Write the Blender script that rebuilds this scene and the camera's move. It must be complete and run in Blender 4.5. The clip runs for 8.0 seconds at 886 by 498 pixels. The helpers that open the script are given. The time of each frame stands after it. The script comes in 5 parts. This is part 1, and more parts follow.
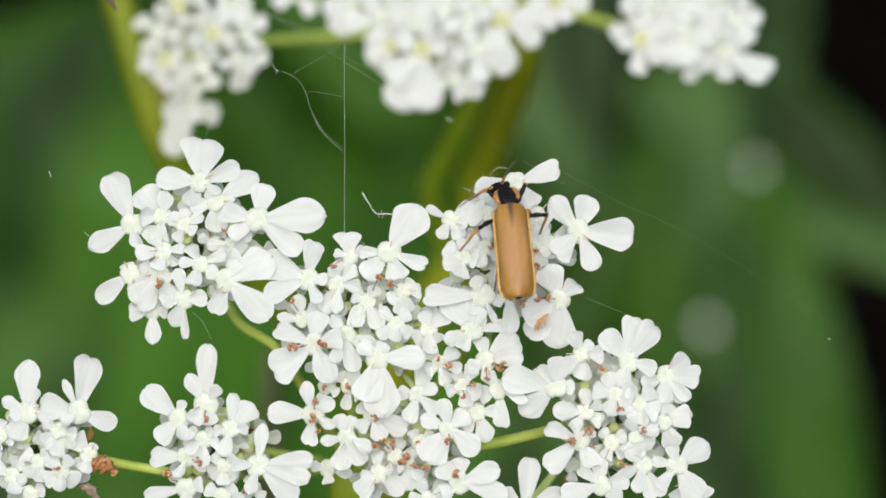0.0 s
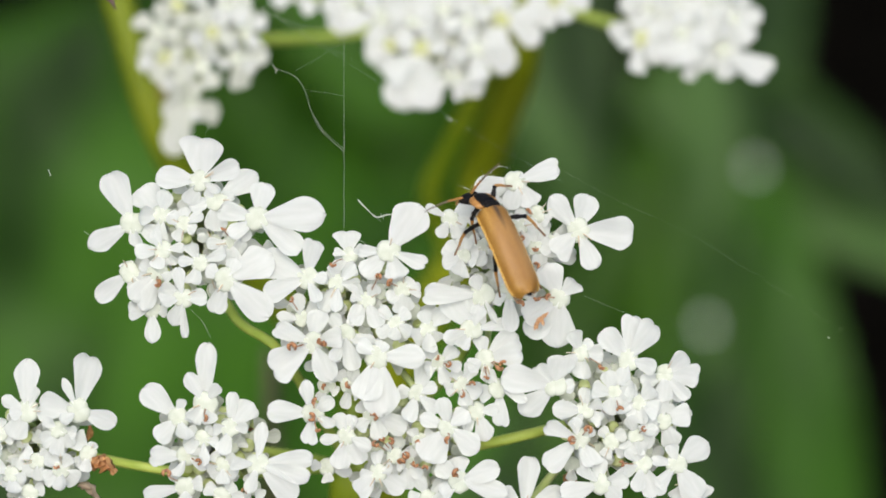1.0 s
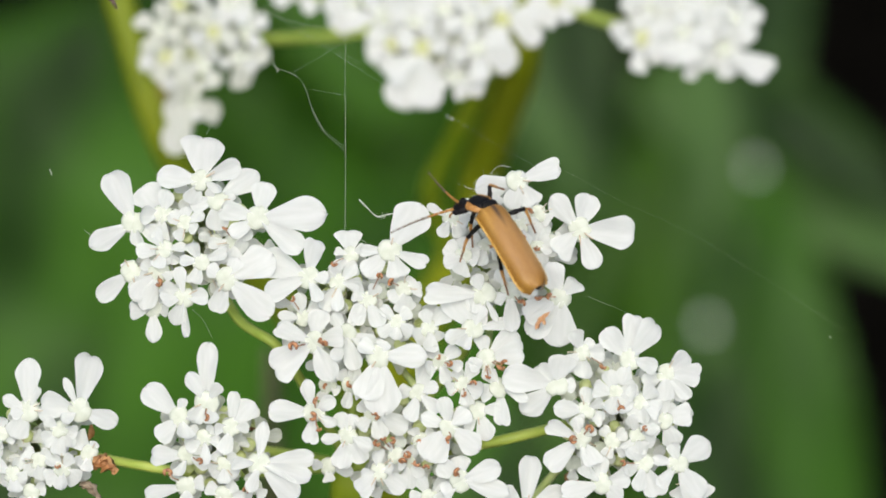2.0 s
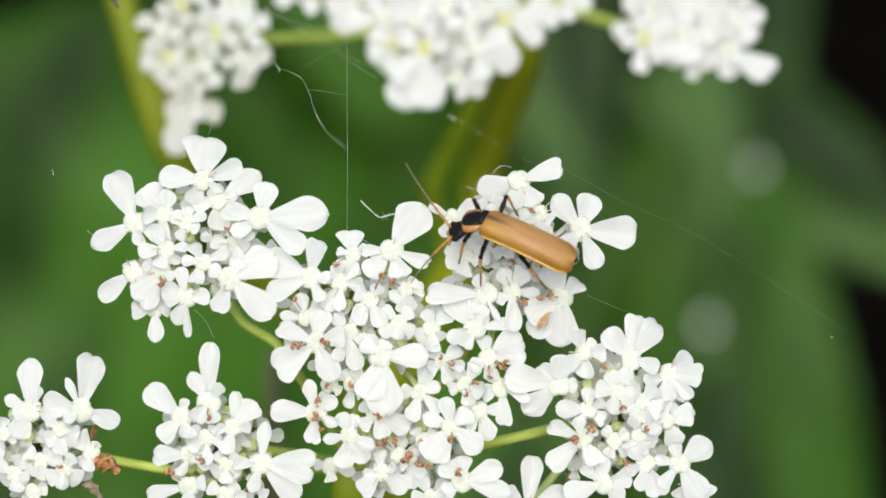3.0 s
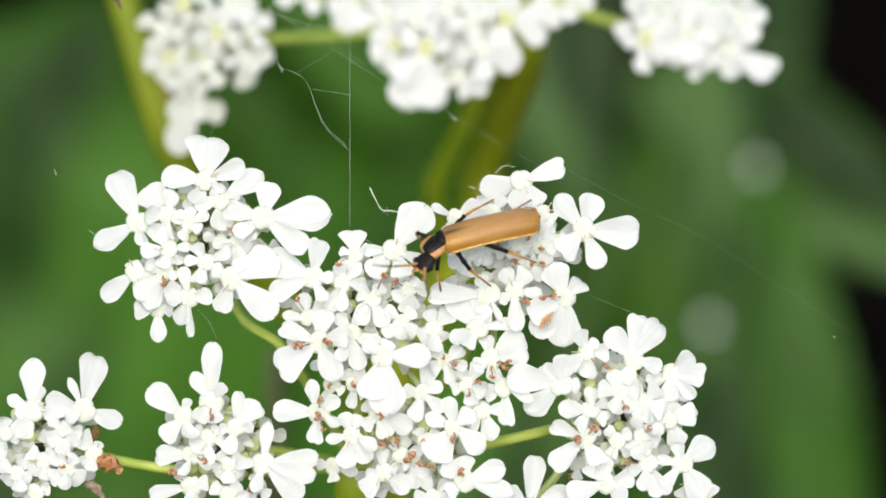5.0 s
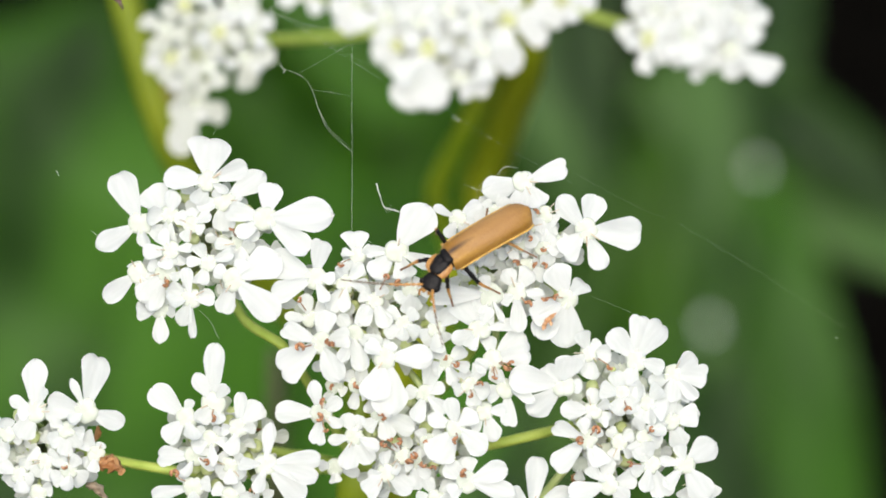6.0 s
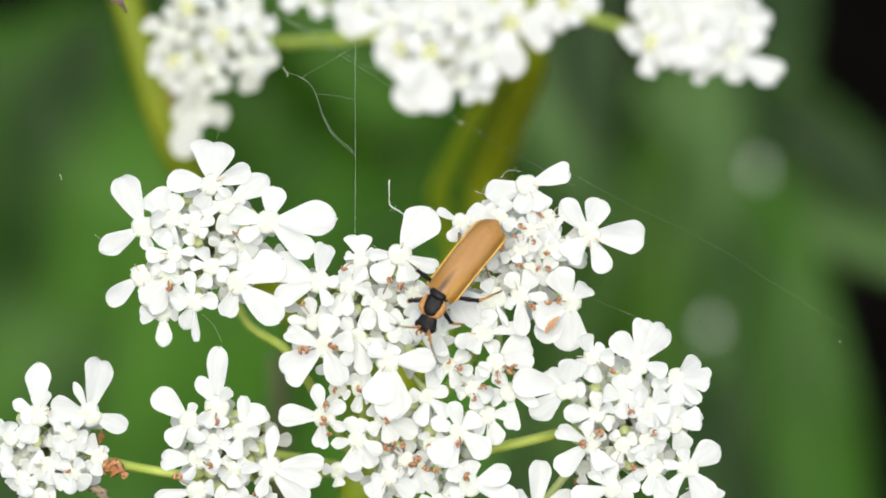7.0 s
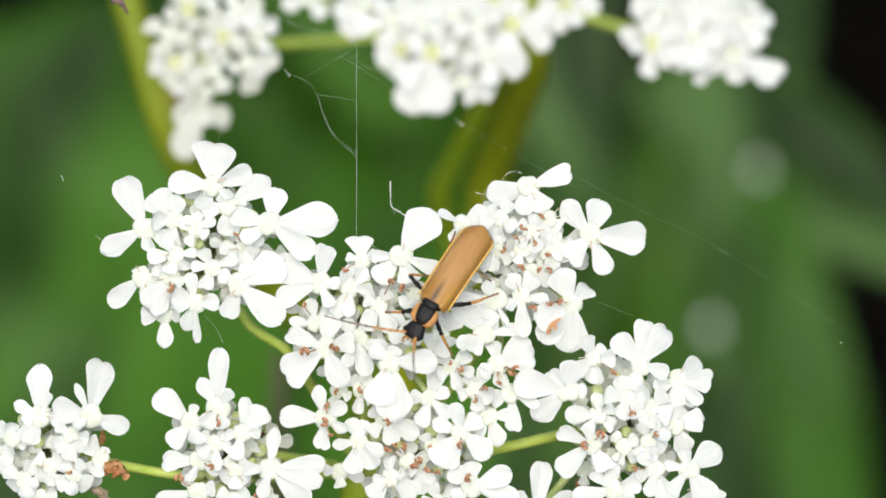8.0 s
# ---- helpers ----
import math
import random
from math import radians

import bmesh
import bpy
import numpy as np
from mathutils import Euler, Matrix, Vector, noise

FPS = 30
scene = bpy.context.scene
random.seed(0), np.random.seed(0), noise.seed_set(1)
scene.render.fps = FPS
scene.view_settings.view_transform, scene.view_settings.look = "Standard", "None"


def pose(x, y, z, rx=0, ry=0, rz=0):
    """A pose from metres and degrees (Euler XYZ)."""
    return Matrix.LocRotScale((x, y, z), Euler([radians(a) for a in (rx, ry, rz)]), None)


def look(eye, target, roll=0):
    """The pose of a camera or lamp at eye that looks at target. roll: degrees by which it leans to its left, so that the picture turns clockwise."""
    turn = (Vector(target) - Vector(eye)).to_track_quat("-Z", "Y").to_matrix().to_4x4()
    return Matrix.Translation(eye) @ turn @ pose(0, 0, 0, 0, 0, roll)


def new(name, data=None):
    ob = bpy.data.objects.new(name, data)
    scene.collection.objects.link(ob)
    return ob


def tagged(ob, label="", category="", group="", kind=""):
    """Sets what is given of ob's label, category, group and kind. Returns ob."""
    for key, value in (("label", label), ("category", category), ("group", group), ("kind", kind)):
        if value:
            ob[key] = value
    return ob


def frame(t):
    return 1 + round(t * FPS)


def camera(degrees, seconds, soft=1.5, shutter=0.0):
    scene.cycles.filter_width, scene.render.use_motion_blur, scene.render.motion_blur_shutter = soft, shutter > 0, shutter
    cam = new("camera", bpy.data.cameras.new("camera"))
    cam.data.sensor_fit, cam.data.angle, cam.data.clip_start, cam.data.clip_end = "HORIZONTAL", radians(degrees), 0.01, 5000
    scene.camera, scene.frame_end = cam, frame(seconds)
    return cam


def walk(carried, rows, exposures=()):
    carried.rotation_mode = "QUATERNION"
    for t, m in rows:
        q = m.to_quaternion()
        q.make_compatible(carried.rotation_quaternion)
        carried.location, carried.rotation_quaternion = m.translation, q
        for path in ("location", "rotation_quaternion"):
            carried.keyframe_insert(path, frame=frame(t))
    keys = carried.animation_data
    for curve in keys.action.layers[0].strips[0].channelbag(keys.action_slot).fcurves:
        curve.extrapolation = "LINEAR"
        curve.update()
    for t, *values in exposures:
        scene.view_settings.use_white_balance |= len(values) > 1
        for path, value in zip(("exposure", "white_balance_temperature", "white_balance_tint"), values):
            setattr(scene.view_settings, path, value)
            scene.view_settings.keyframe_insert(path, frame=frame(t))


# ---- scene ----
# All lengths of the plant and the beetle are given in millimetres and turned into metres by MM.
MM = 0.001

# The shot: the camera stands 275 mm from the flower heads and looks down on them by 45 degrees.
PITCH = radians(45)
RIGHT = Vector((1, 0, 0))
UPWARD = Vector((0, math.sin(PITCH), math.cos(PITCH)))
TOWARD = Vector((0, -math.cos(PITCH), math.sin(PITCH)))
CENTRE = Vector((0, 0, 0.60))
REACH = 275.0
BENCH = Matrix.Translation(CENTRE) @ Matrix((RIGHT, UPWARD, TOWARD)).transposed().to_4x4()


def spot(u, v, w=0.0):
    """World place: u to the right, v upward across the shot, in mm at the flowers' distance, w mm towards the lens."""
    k = (REACH - w) / REACH
    return BENCH @ Vector((u * k * MM, v * k * MM, w * MM))


# ---- camera ----
cam = camera(13.01, 8.0, 1.75, 0.4)
cam.data.dof.use_dof = True
cam.data.dof.focus_distance = 0.2745
cam.data.dof.aperture_fstop = 25.0
STAND = BENCH @ Matrix.Translation((0, 0, REACH * MM))


def slid(right, up):
    return STAND @ Matrix.Translation((right * MM, up * MM, 0))


walk(cam, [
    (0.0, slid(0.0, 0.0)),
    (0.5, slid(0.0, -0.052)),
    (1.0, slid(0.032, -0.08)),
    (1.5, slid(0.0, -0.12)),
    (3.0, slid(-0.19, -0.12)),
    (3.5, slid(-0.26, -0.12)),
    (4.0, slid(-0.312, -0.12)),
    (4.5, slid(-0.328, -0.14)),
    (6.0, slid(-0.53, -0.06)),
    (6.5, slid(-0.62, 0.02)),
    (7.0, slid(-0.76, 0.188)),
    (7.5, slid(-0.84, 0.18)),
    (8.0, slid(-0.85, 0.28)),
], [(0.0, 0.34), (1.5, 0.34), (3.0, 0.46), (3.5, 0.49), (4.5, 0.58), (8.0, 0.58)])

# ---- light: soft overcast day ----
world = bpy.data.worlds.new("sky")
scene.world = world
world.use_nodes = True
sky = world.node_tree.nodes.new("ShaderNodeTexSky")
sky.sky_type, sky.sun_disc = "NISHITA", False
sky.sun_elevation, sky.sun_rotation = radians(60), radians(183)
sky.air_density, sky.dust_density, sky.ozone_density = 1.0, 4.0, 0.6
backg = world.node_tree.nodes["Background"]
backg.inputs["Strength"].default_value = 0.125
world.node_tree.links.new(sky.outputs["Color"], backg.inputs["Color"])
sun_data = bpy.data.lights.new("sun", "SUN")
sun_data.energy, sun_data.angle, sun_data.color = 1.75, radians(50), (1.0, 0.985, 0.94)
sun = new("sun", sun_data)
sun.matrix_world = look((-0.05, -1.05, 1.85), (0, 0, 0))


# ---- materials ----
def graph(name):
    m = bpy.data.materials.new(name)
    m.use_nodes = True
    return m, m.node_tree.nodes, m.node_tree.links, m.node_tree.nodes["Principled BSDF"]


def tint(nodes, links, shader, stops, source):
    """A colour ramp from a factor into the base colour."""
    ramp = nodes.new("ShaderNodeValToRGB")
    while len(ramp.color_ramp.elements) < len(stops):
        ramp.color_ramp.elements.new(0.5)
    for e, (at, c) in zip(ramp.color_ramp.elements, stops):
        e.position, e.color = at, (*c, 1)
    links.new(source, ramp.inputs["Fac"])
    links.new(ramp.outputs["Color"], shader.inputs["Base Color"])
    return ramp


def grain(nodes, links, scale, detail=4.0, coords="Object"):
    place = nodes.new("ShaderNodeTexCoord")
    n = nodes.new("ShaderNodeTexNoise")
    n.inputs["Scale"].default_value, n.inputs["Detail"].default_value = scale, detail
    links.new(place.outputs[coords], n.inputs["Vector"])
    return n.outputs["Fac"]


def relief(nodes, links, shader, height, strength, distance):
    b = nodes.new("ShaderNodeBump")
    b.inputs["Strength"].default_value, b.inputs["Distance"].default_value = strength, distance
    links.new(height, b.inputs["Height"])
    links.new(b.outputs["Normal"], shader.inputs["Normal"])


def plain(name, dark, light, rough, scale, coords="Object", bump=0.3, depth=0.00005, metal=0.0, spec=0.5):
    m, nodes, links, s = graph(name)
    g = grain(nodes, links, scale, 4.0, coords)
    tint(nodes, links, s, [(0.3, dark), (0.7, light)], g)
    s.inputs["Roughness"].default_value, s.inputs["Metallic"].default_value = rough, metal
    s.inputs["Specular IOR Level"].default_value = spec
    relief(nodes, links, s, g, bump, depth)
    return m


def petal_material(name, low, high):
    """Thin petal: fine lengthwise veins, lets light through."""
    m, nodes, links, s = graph(name)
    place = nodes.new("ShaderNodeTexCoord")
    stretch = nodes.new("ShaderNodeMapping")
    stretch.inputs["Scale"].default_value = (1.6, 6, 1)
    links.new(place.outputs["Object"], stretch.inputs["Vector"])
    veins = nodes.new("ShaderNodeTexNoise")
    veins.inputs["Scale"].default_value, veins.inputs["Detail"].default_value = 1.0, 3
    links.new(stretch.outputs["Vector"], veins.inputs["Vector"])
    ramp = tint(nodes, links, s, [(0.25, low), (0.65, high)], veins.outputs["Fac"])
    s.inputs["Roughness"].default_value = 0.55
    s.inputs["Specular IOR Level"].default_value = 0.3
    relief(nodes, links, s, veins.outputs["Fac"], 0.25, 0.00004)
    glow = nodes.new("ShaderNodeBsdfTranslucent")
    links.new(ramp.outputs["Color"], glow.inputs["Color"])
    mix = nodes.new("ShaderNodeMixShader")
    mix.inputs["Fac"].default_value = 0.52
    links.new(s.outputs["BSDF"], mix.inputs[1])
    links.new(glow.outputs["BSDF"], mix.inputs[2])
    links.new(mix.outputs["Shader"], nodes["Material Output"].inputs["Surface"])
    return m


def leaf_material(name, dark, light, rough):
    """Leaf blade: green mottled with painted uneven light and shade, paler veins and some light coming through."""
    m, nodes, links, s = graph(name)
    place = nodes.new("ShaderNodeTexCoord")
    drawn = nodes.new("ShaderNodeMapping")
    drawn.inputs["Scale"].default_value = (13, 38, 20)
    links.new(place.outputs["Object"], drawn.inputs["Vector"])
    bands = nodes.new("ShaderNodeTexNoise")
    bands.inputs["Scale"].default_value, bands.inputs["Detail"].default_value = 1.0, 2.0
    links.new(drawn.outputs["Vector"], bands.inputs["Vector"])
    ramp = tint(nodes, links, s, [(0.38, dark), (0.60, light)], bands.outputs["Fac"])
    s.inputs["Roughness"].default_value = rough
    s.inputs["Specular IOR Level"].default_value = 0.16
    fine = grain(nodes, links, 160.0, 2.0)
    relief(nodes, links, s, fine, 0.4, 0.002)
    glow = nodes.new("ShaderNodeBsdfTranslucent")
    links.new(ramp.outputs["Color"], glow.inputs["Color"])
    mix = nodes.new("ShaderNodeMixShader")
    mix.inputs["Fac"].default_value = 0.2
    links.new(s.outputs["BSDF"], mix.inputs[1])
    links.new(glow.outputs["BSDF"], mix.inputs[2])
    links.new(mix.outputs["Shader"], nodes["Material Output"].inputs["Surface"])
    return m


PETAL = petal_material("petal_white", (0.80, 0.825, 0.785), (0.882, 0.897, 0.868))
PETAL_FADED_SHADED = petal_material("petal_faded_shaded", (0.69, 0.725, 0.615), (0.82, 0.835, 0.78))
DISC = plain("nectar_disc", (0.48, 0.52, 0.41), (0.60, 0.63, 0.535), 0.6, 1600, bump=0.5)
OVARY = plain("green_ovary", (0.46, 0.54, 0.18), (0.68, 0.72, 0.38), 0.5, 1400, bump=0.5)
DISC_OLD = plain("ripe_nectar_disc", (0.38, 0.42, 0.15), (0.52, 0.53, 0.27), 0.6, 1600, bump=0.5)
PEDICEL = plain("pale_pedicel", (0.46, 0.57, 0.16), (0.64, 0.71, 0.34), 0.5, 600)
RAY = plain("green_ray", (0.36, 0.48, 0.06), (0.52, 0.62, 0.13), 0.45, 500)
STALK_LIGHT = plain("side_stalk_green", (0.17, 0.27, 0.006), (0.28, 0.35, 0.014), 0.5, 120, spec=0.3)
STALK_MID = plain("upright_stalk_green", (0.115, 0.165, 0.004), (0.195, 0.235, 0.010), 0.5, 120, spec=0.25)
STALK = plain("stalk_green", (0.198, 0.246, 0.006), (0.30, 0.335, 0.014), 0.5, 120, spec=0.25)
HUSK = plain("dry_husk", (0.26, 0.10, 0.03), (0.66, 0.36, 0.15), 0.5, 1500, bump=0.6)
STAIN = plain("pale_orange_scale", (0.60, 0.31, 0.13), (0.80, 0.55, 0.32), 0.5, 1500)
STRAW = plain("grey_brown_straw", (0.045, 0.055, 0.018), (0.09, 0.092, 0.036), 0.6, 150)
STRAW_PALE = plain("pale_brown_straw", (0.20, 0.15, 0.10), (0.42, 0.34, 0.24), 0.6, 1500, bump=0.6)
HUSK_DARK = plain("purple_husk", (0.10, 0.05, 0.055), (0.26, 0.17, 0.17), 0.5, 900, bump=0.5)
HUSK_GREEN = plain("joint_olive", (0.16, 0.15, 0.02), (0.26, 0.20, 0.04), 0.5, 300)
ANTHER = plain("brown_anther", (0.12, 0.042, 0.016), (0.52, 0.25, 0.11), 0.5, 4200, bump=0.7)
FILAMENT_OLD = plain("brown_filament", (0.26, 0.11, 0.05), (0.55, 0.36, 0.22), 0.5, 1800)
FILAMENT = plain("pale_filament", (0.60, 0.46, 0.30), (0.78, 0.70, 0.56), 0.5, 900)
SILK = plain("spider_silk", (0.52, 0.57, 0.48), (0.78, 0.82, 0.74), 0.35, 900)
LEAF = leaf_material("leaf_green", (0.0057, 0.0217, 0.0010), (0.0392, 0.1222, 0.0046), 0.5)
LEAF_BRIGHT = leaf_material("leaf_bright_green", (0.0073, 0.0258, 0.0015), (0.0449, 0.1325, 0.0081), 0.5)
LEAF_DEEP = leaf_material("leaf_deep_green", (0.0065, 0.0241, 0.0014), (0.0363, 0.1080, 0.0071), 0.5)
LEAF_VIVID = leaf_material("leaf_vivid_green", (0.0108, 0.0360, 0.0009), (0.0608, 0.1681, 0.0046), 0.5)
# Greyer, paler green: the sky's sheen on these blades is put into the colour.
LEAF_SHEEN = leaf_material("leaf_sheen_green", (0.0073, 0.0253, 0.0025), (0.0677, 0.1406, 0.0325), 0.5)
# Far darker than soil: the deep shade under the plants is in the colour.
SOIL = plain("shade_black_soil", (0.001, 0.001, 0.0008), (0.005, 0.0045, 0.0035), 1.0, 60, bump=0.8, depth=0.004, spec=0.0)
DEW = plain("pale_fallen_petal", (0.44, 0.48, 0.42), (0.58, 0.62, 0.56), 0.5, 300)


def elytra_material():
    """Tawny wing case, finely pitted, with a painted sky sheen along its middle; a dusky streak runs back from the
    shoulders along the seam.
    """
    m, nodes, links, s = graph("tawny_elytra")
    place = nodes.new("ShaderNodeTexCoord")
    drawn = nodes.new("ShaderNodeMapping")
    drawn.inputs["Scale"].default_value = (190, 1100, 1100)
    links.new(place.outputs["Object"], drawn.inputs["Vector"])
    streaks = nodes.new("ShaderNodeTexNoise")
    streaks.inputs["Scale"].default_value, streaks.inputs["Detail"].default_value = 1.0, 5
    links.new(drawn.outputs["Vector"], streaks.inputs["Vector"])
    pits = nodes.new("ShaderNodeTexVoronoi")
    pits.inputs["Scale"].default_value = 9000.0
    links.new(place.outputs["Object"], pits.inputs["Vector"])
    speckle = nodes.new("ShaderNodeMath")
    speckle.operation = "MULTIPLY_ADD"
    speckle.inputs[1].default_value = -0.18
    links.new(pits.outputs["Distance"], speckle.inputs[0])
    lighter = nodes.new("ShaderNodeMath")
    lighter.inputs[1].default_value = 0.08
    links.new(streaks.outputs["Fac"], lighter.inputs[0])
    links.new(lighter.outputs["Value"], speckle.inputs[2])
    ramp = tint(nodes, links, s, [(0.26, (0.215, 0.092, 0.007)), (0.52, (0.315, 0.158, 0.024)), (0.78, (0.45, 0.250, 0.052))], speckle.outputs["Value"])
    # Paler middle: the sky's sheen on the back, mixed into the base colour.
    along = nodes.new("ShaderNodeMapping")
    along.inputs["Location"].default_value = (0.96, 0, 0)
    along.inputs["Scale"].default_value = (262, 760, 0)
    links.new(place.outputs["Object"], along.inputs["Vector"])
    inner = nodes.new("ShaderNodeTexGradient")
    inner.gradient_type = "SPHERICAL"
    links.new(along.outputs["Vector"], inner.inputs["Vector"])
    spread = nodes.new("ShaderNodeMapRange")
    spread.interpolation_type = "SMOOTHSTEP"
    spread.inputs["From Min"].default_value, spread.inputs["From Max"].default_value = 0.0, 0.55
    spread.inputs["To Max"].default_value = 0.42
    links.new(inner.outputs["Fac"], spread.inputs["Value"])
    pale = nodes.new("ShaderNodeMix")
    pale.data_type = "RGBA"
    pale.inputs["B"].default_value = (0.43, 0.245, 0.105, 1)
    links.new(spread.outputs["Result"], pale.inputs["Factor"])
    links.new(ramp.outputs["Color"], pale.inputs["A"])
    shape = nodes.new("ShaderNodeMapping")
    shape.inputs["Location"].default_value = (0.25, 0, 0)
    shape.inputs["Scale"].default_value = (520, 3400, 0)
    links.new(place.outputs["Object"], shape.inputs["Vector"])
    fade = nodes.new("ShaderNodeTexGradient")
    fade.gradient_type = "SPHERICAL"
    links.new(shape.outputs["Vector"], fade.inputs["Vector"])
    streak = nodes.new("ShaderNodeMix")
    streak.data_type = "RGBA"
    streak.inputs["B"].default_value = (0.03, 0.02, 0.018, 1)
    links.new(fade.outputs["Fac"], streak.inputs["Factor"])
    links.new(pale.outputs["Result"], streak.inputs["A"])
    links.new(streak.outputs["Result"], s.inputs["Base Color"])
    relief(nodes, links, s, pits.outputs["Distance"], 0.3, 0.00005)
    gloss = nodes.new("ShaderNodeBump")
    gloss.inputs["Strength"].default_value, gloss.inputs["Distance"].default_value = 0.9, 0.00010
    links.new(pits.outputs["Distance"], gloss.inputs["Height"])
    links.new(gloss.outputs["Normal"], s.inputs["Coat Normal"])
    s.inputs["Coat Weight"].default_value, s.inputs["Coat Roughness"].default_value = 0.3, 0.10
    s.inputs["Roughness"].default_value = 0.38
    s.inputs["Specular IOR Level"].default_value = 0.32
    return m


ELYTRA = elytra_material()
MARGIN = plain("yellow_margin", (0.50, 0.28, 0.05), (0.66, 0.42, 0.10), 0.4, 1500)
BLACK = plain("black_cuticle", (0.002, 0.002, 0.002), (0.010, 0.008, 0.007), 0.5, 3200, bump=0.9, spec=0.2)
ORANGE = plain("orange_cuticle", (0.32, 0.14, 0.03), (0.52, 0.27, 0.075), 0.4, 2500, bump=0.4)
TAWNY = plain("tawny_leg", (0.34, 0.15, 0.03), (0.52, 0.27, 0.07), 0.42, 2500, bump=0.4)
FOOT = plain("brown_foot", (0.14, 0.07, 0.03), (0.30, 0.16, 0.07), 0.5, 2500, bump=0.4)
DUSKY = plain("dusky_antenna", (0.12, 0.09, 0.055), (0.24, 0.19, 0.12), 0.5, 3000)


# ---- shaping tools ----
def part(name, bm, material, parent, label="", at=None):
    """Links a bmesh or a ready mesh as one object under a thing or a part."""
    if isinstance(bm, bmesh.types.BMesh):
        data = bpy.data.meshes.new(name)
        bm.to_mesh(data)
        bm.free()
        for p in data.polygons:
            p.use_smooth = True
    else:
        data = bm
    if material and not data.materials:
        data.materials.append(material)
    ob = new(name, data)
    ob.parent = parent
    if at is not None:
        ob.matrix_basis = at
    return tagged(ob, label)


def tube(points, radii, sides=8, bm=None):
    """A closed round tube through points with a radius at each."""
    bm = bm or bmesh.new()
    rings = []
    pts = [Vector(p) for p in points]
    side = None
    for i, p in enumerate(pts):
        d = (pts[min(i + 1, len(pts) - 1)] - pts[max(i - 1, 0)]).normalized()
        if side is None:
            side = d.orthogonal().normalized()
        else:
            side = (side - d * side.dot(d)).normalized()
        other = d.cross(side)
        rings.append([bm.verts.new(p + (side * math.cos(a) + other * math.sin(a)) * radii[i])
                      for a in (2 * math.pi * k / sides for k in range(sides))])
    for a, b in zip(rings, rings[1:]):
        for k in range(sides):
            bm.faces.new((a[k], a[(k + 1) % sides], b[(k + 1) % sides], b[k]))
    bm.faces.new(rings[0][::-1])
    bm.faces.new(rings[-1])
    return bm


def curve_points(points, steps=6):
    """A smooth line through a few points."""
    p = [Vector(q) for q in points]
    gap = [(b - a).length for a, b in zip(p, p[1:])]
    ways = [(p[1] - p[0]) / gap[0]]
    ways += [(p[i + 1] - p[i - 1]) / (gap[i - 1] + gap[i]) for i in range(1, len(p) - 1)]
    ways.append((p[-1] - p[-2]) / gap[-1])
    line = []
    for i, d in enumerate(gap):
        for s in range(steps):
            t = s / steps
            line.append(p[i] * (2 * t ** 3 - 3 * t * t + 1) + ways[i] * d * (t ** 3 - 2 * t * t + t)
                        + p[i + 1] * (3 * t * t - 2 * t ** 3) + ways[i + 1] * d * (t ** 3 - t * t))
    return line + [p[-1]]


def stem_between(points, r0, r1, steps=6, sides=8, wobble=0.0):
    line = curve_points(points, steps)
    n = len(line) - 1
    return tube(line, [r0 + (r1 - r0) * i / n + wobble * math.sin(i * 1.7) for i in range(n + 1)], sides)


def sheet(rows, thickness):
    """A closed thin body from a grid of places, offset downwards by thickness."""
    bm = bmesh.new()
    top = [[bm.verts.new(p) for p in row] for row in rows]
    low = [[bm.verts.new(Vector(p) - Vector((0, 0, thickness))) for p in row] for row in rows]
    n, m = len(rows), len(rows[0])
    rim = []
    for i in range(n - 1):
        for j in range(m - 1):
            bm.faces.new((top[i][j], top[i + 1][j], top[i + 1][j + 1], top[i][j + 1]))
            bm.faces.new((low[i][j], low[i][j + 1], low[i + 1][j + 1], low[i + 1][j]))
    for i in range(n - 1):
        rim.append(bm.faces.new((top[i][0], low[i][0], low[i + 1][0], top[i + 1][0])))
        rim.append(bm.faces.new((top[i][-1], top[i + 1][-1], low[i + 1][-1], low[i][-1])))
    for j in range(m - 1):
        rim.append(bm.faces.new((top[0][j], top[0][j + 1], low[0][j + 1], low[0][j])))
        rim.append(bm.faces.new((top[-1][j], low[-1][j], low[-1][j + 1], top[-1][j + 1])))
    sides = set(rim)
    for face in rim:
        for edge in face.edges:
            if any(other not in sides for other in edge.link_faces):
                edge.smooth = False
    bmesh.ops.recalc_face_normals(bm, faces=bm.faces)
    return bm


def mesh_of(name, bm, material):
    data = bpy.data.meshes.new(name)
    bm.to_mesh(data)
    bm.free()
    for p in data.polygons:
        p.use_smooth = True
    data.materials.append(material)
    return data


# ---- ground and the leaves far behind ----
def ground():
    bm = bmesh.new()
    n = 40
    rows = [[bm.verts.new(((i / n - 0.5) ** 3 * 1600, (j / n - 0.5) ** 3 * 1600, 0.012 * noise.noise((i * 0.9, j * 0.9, 0))))
             for j in range(n + 1)] for i in range(n + 1)]
    for i in range(n):
        for j in range(n):
            bm.faces.new((rows[i][j], rows[i + 1][j], rows[i + 1][j + 1], rows[i][j + 1]))
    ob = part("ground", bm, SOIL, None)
    tagged(ob, "soil under the plants, coloured black for the deep shade there", "ground", "", "structure")


ground()


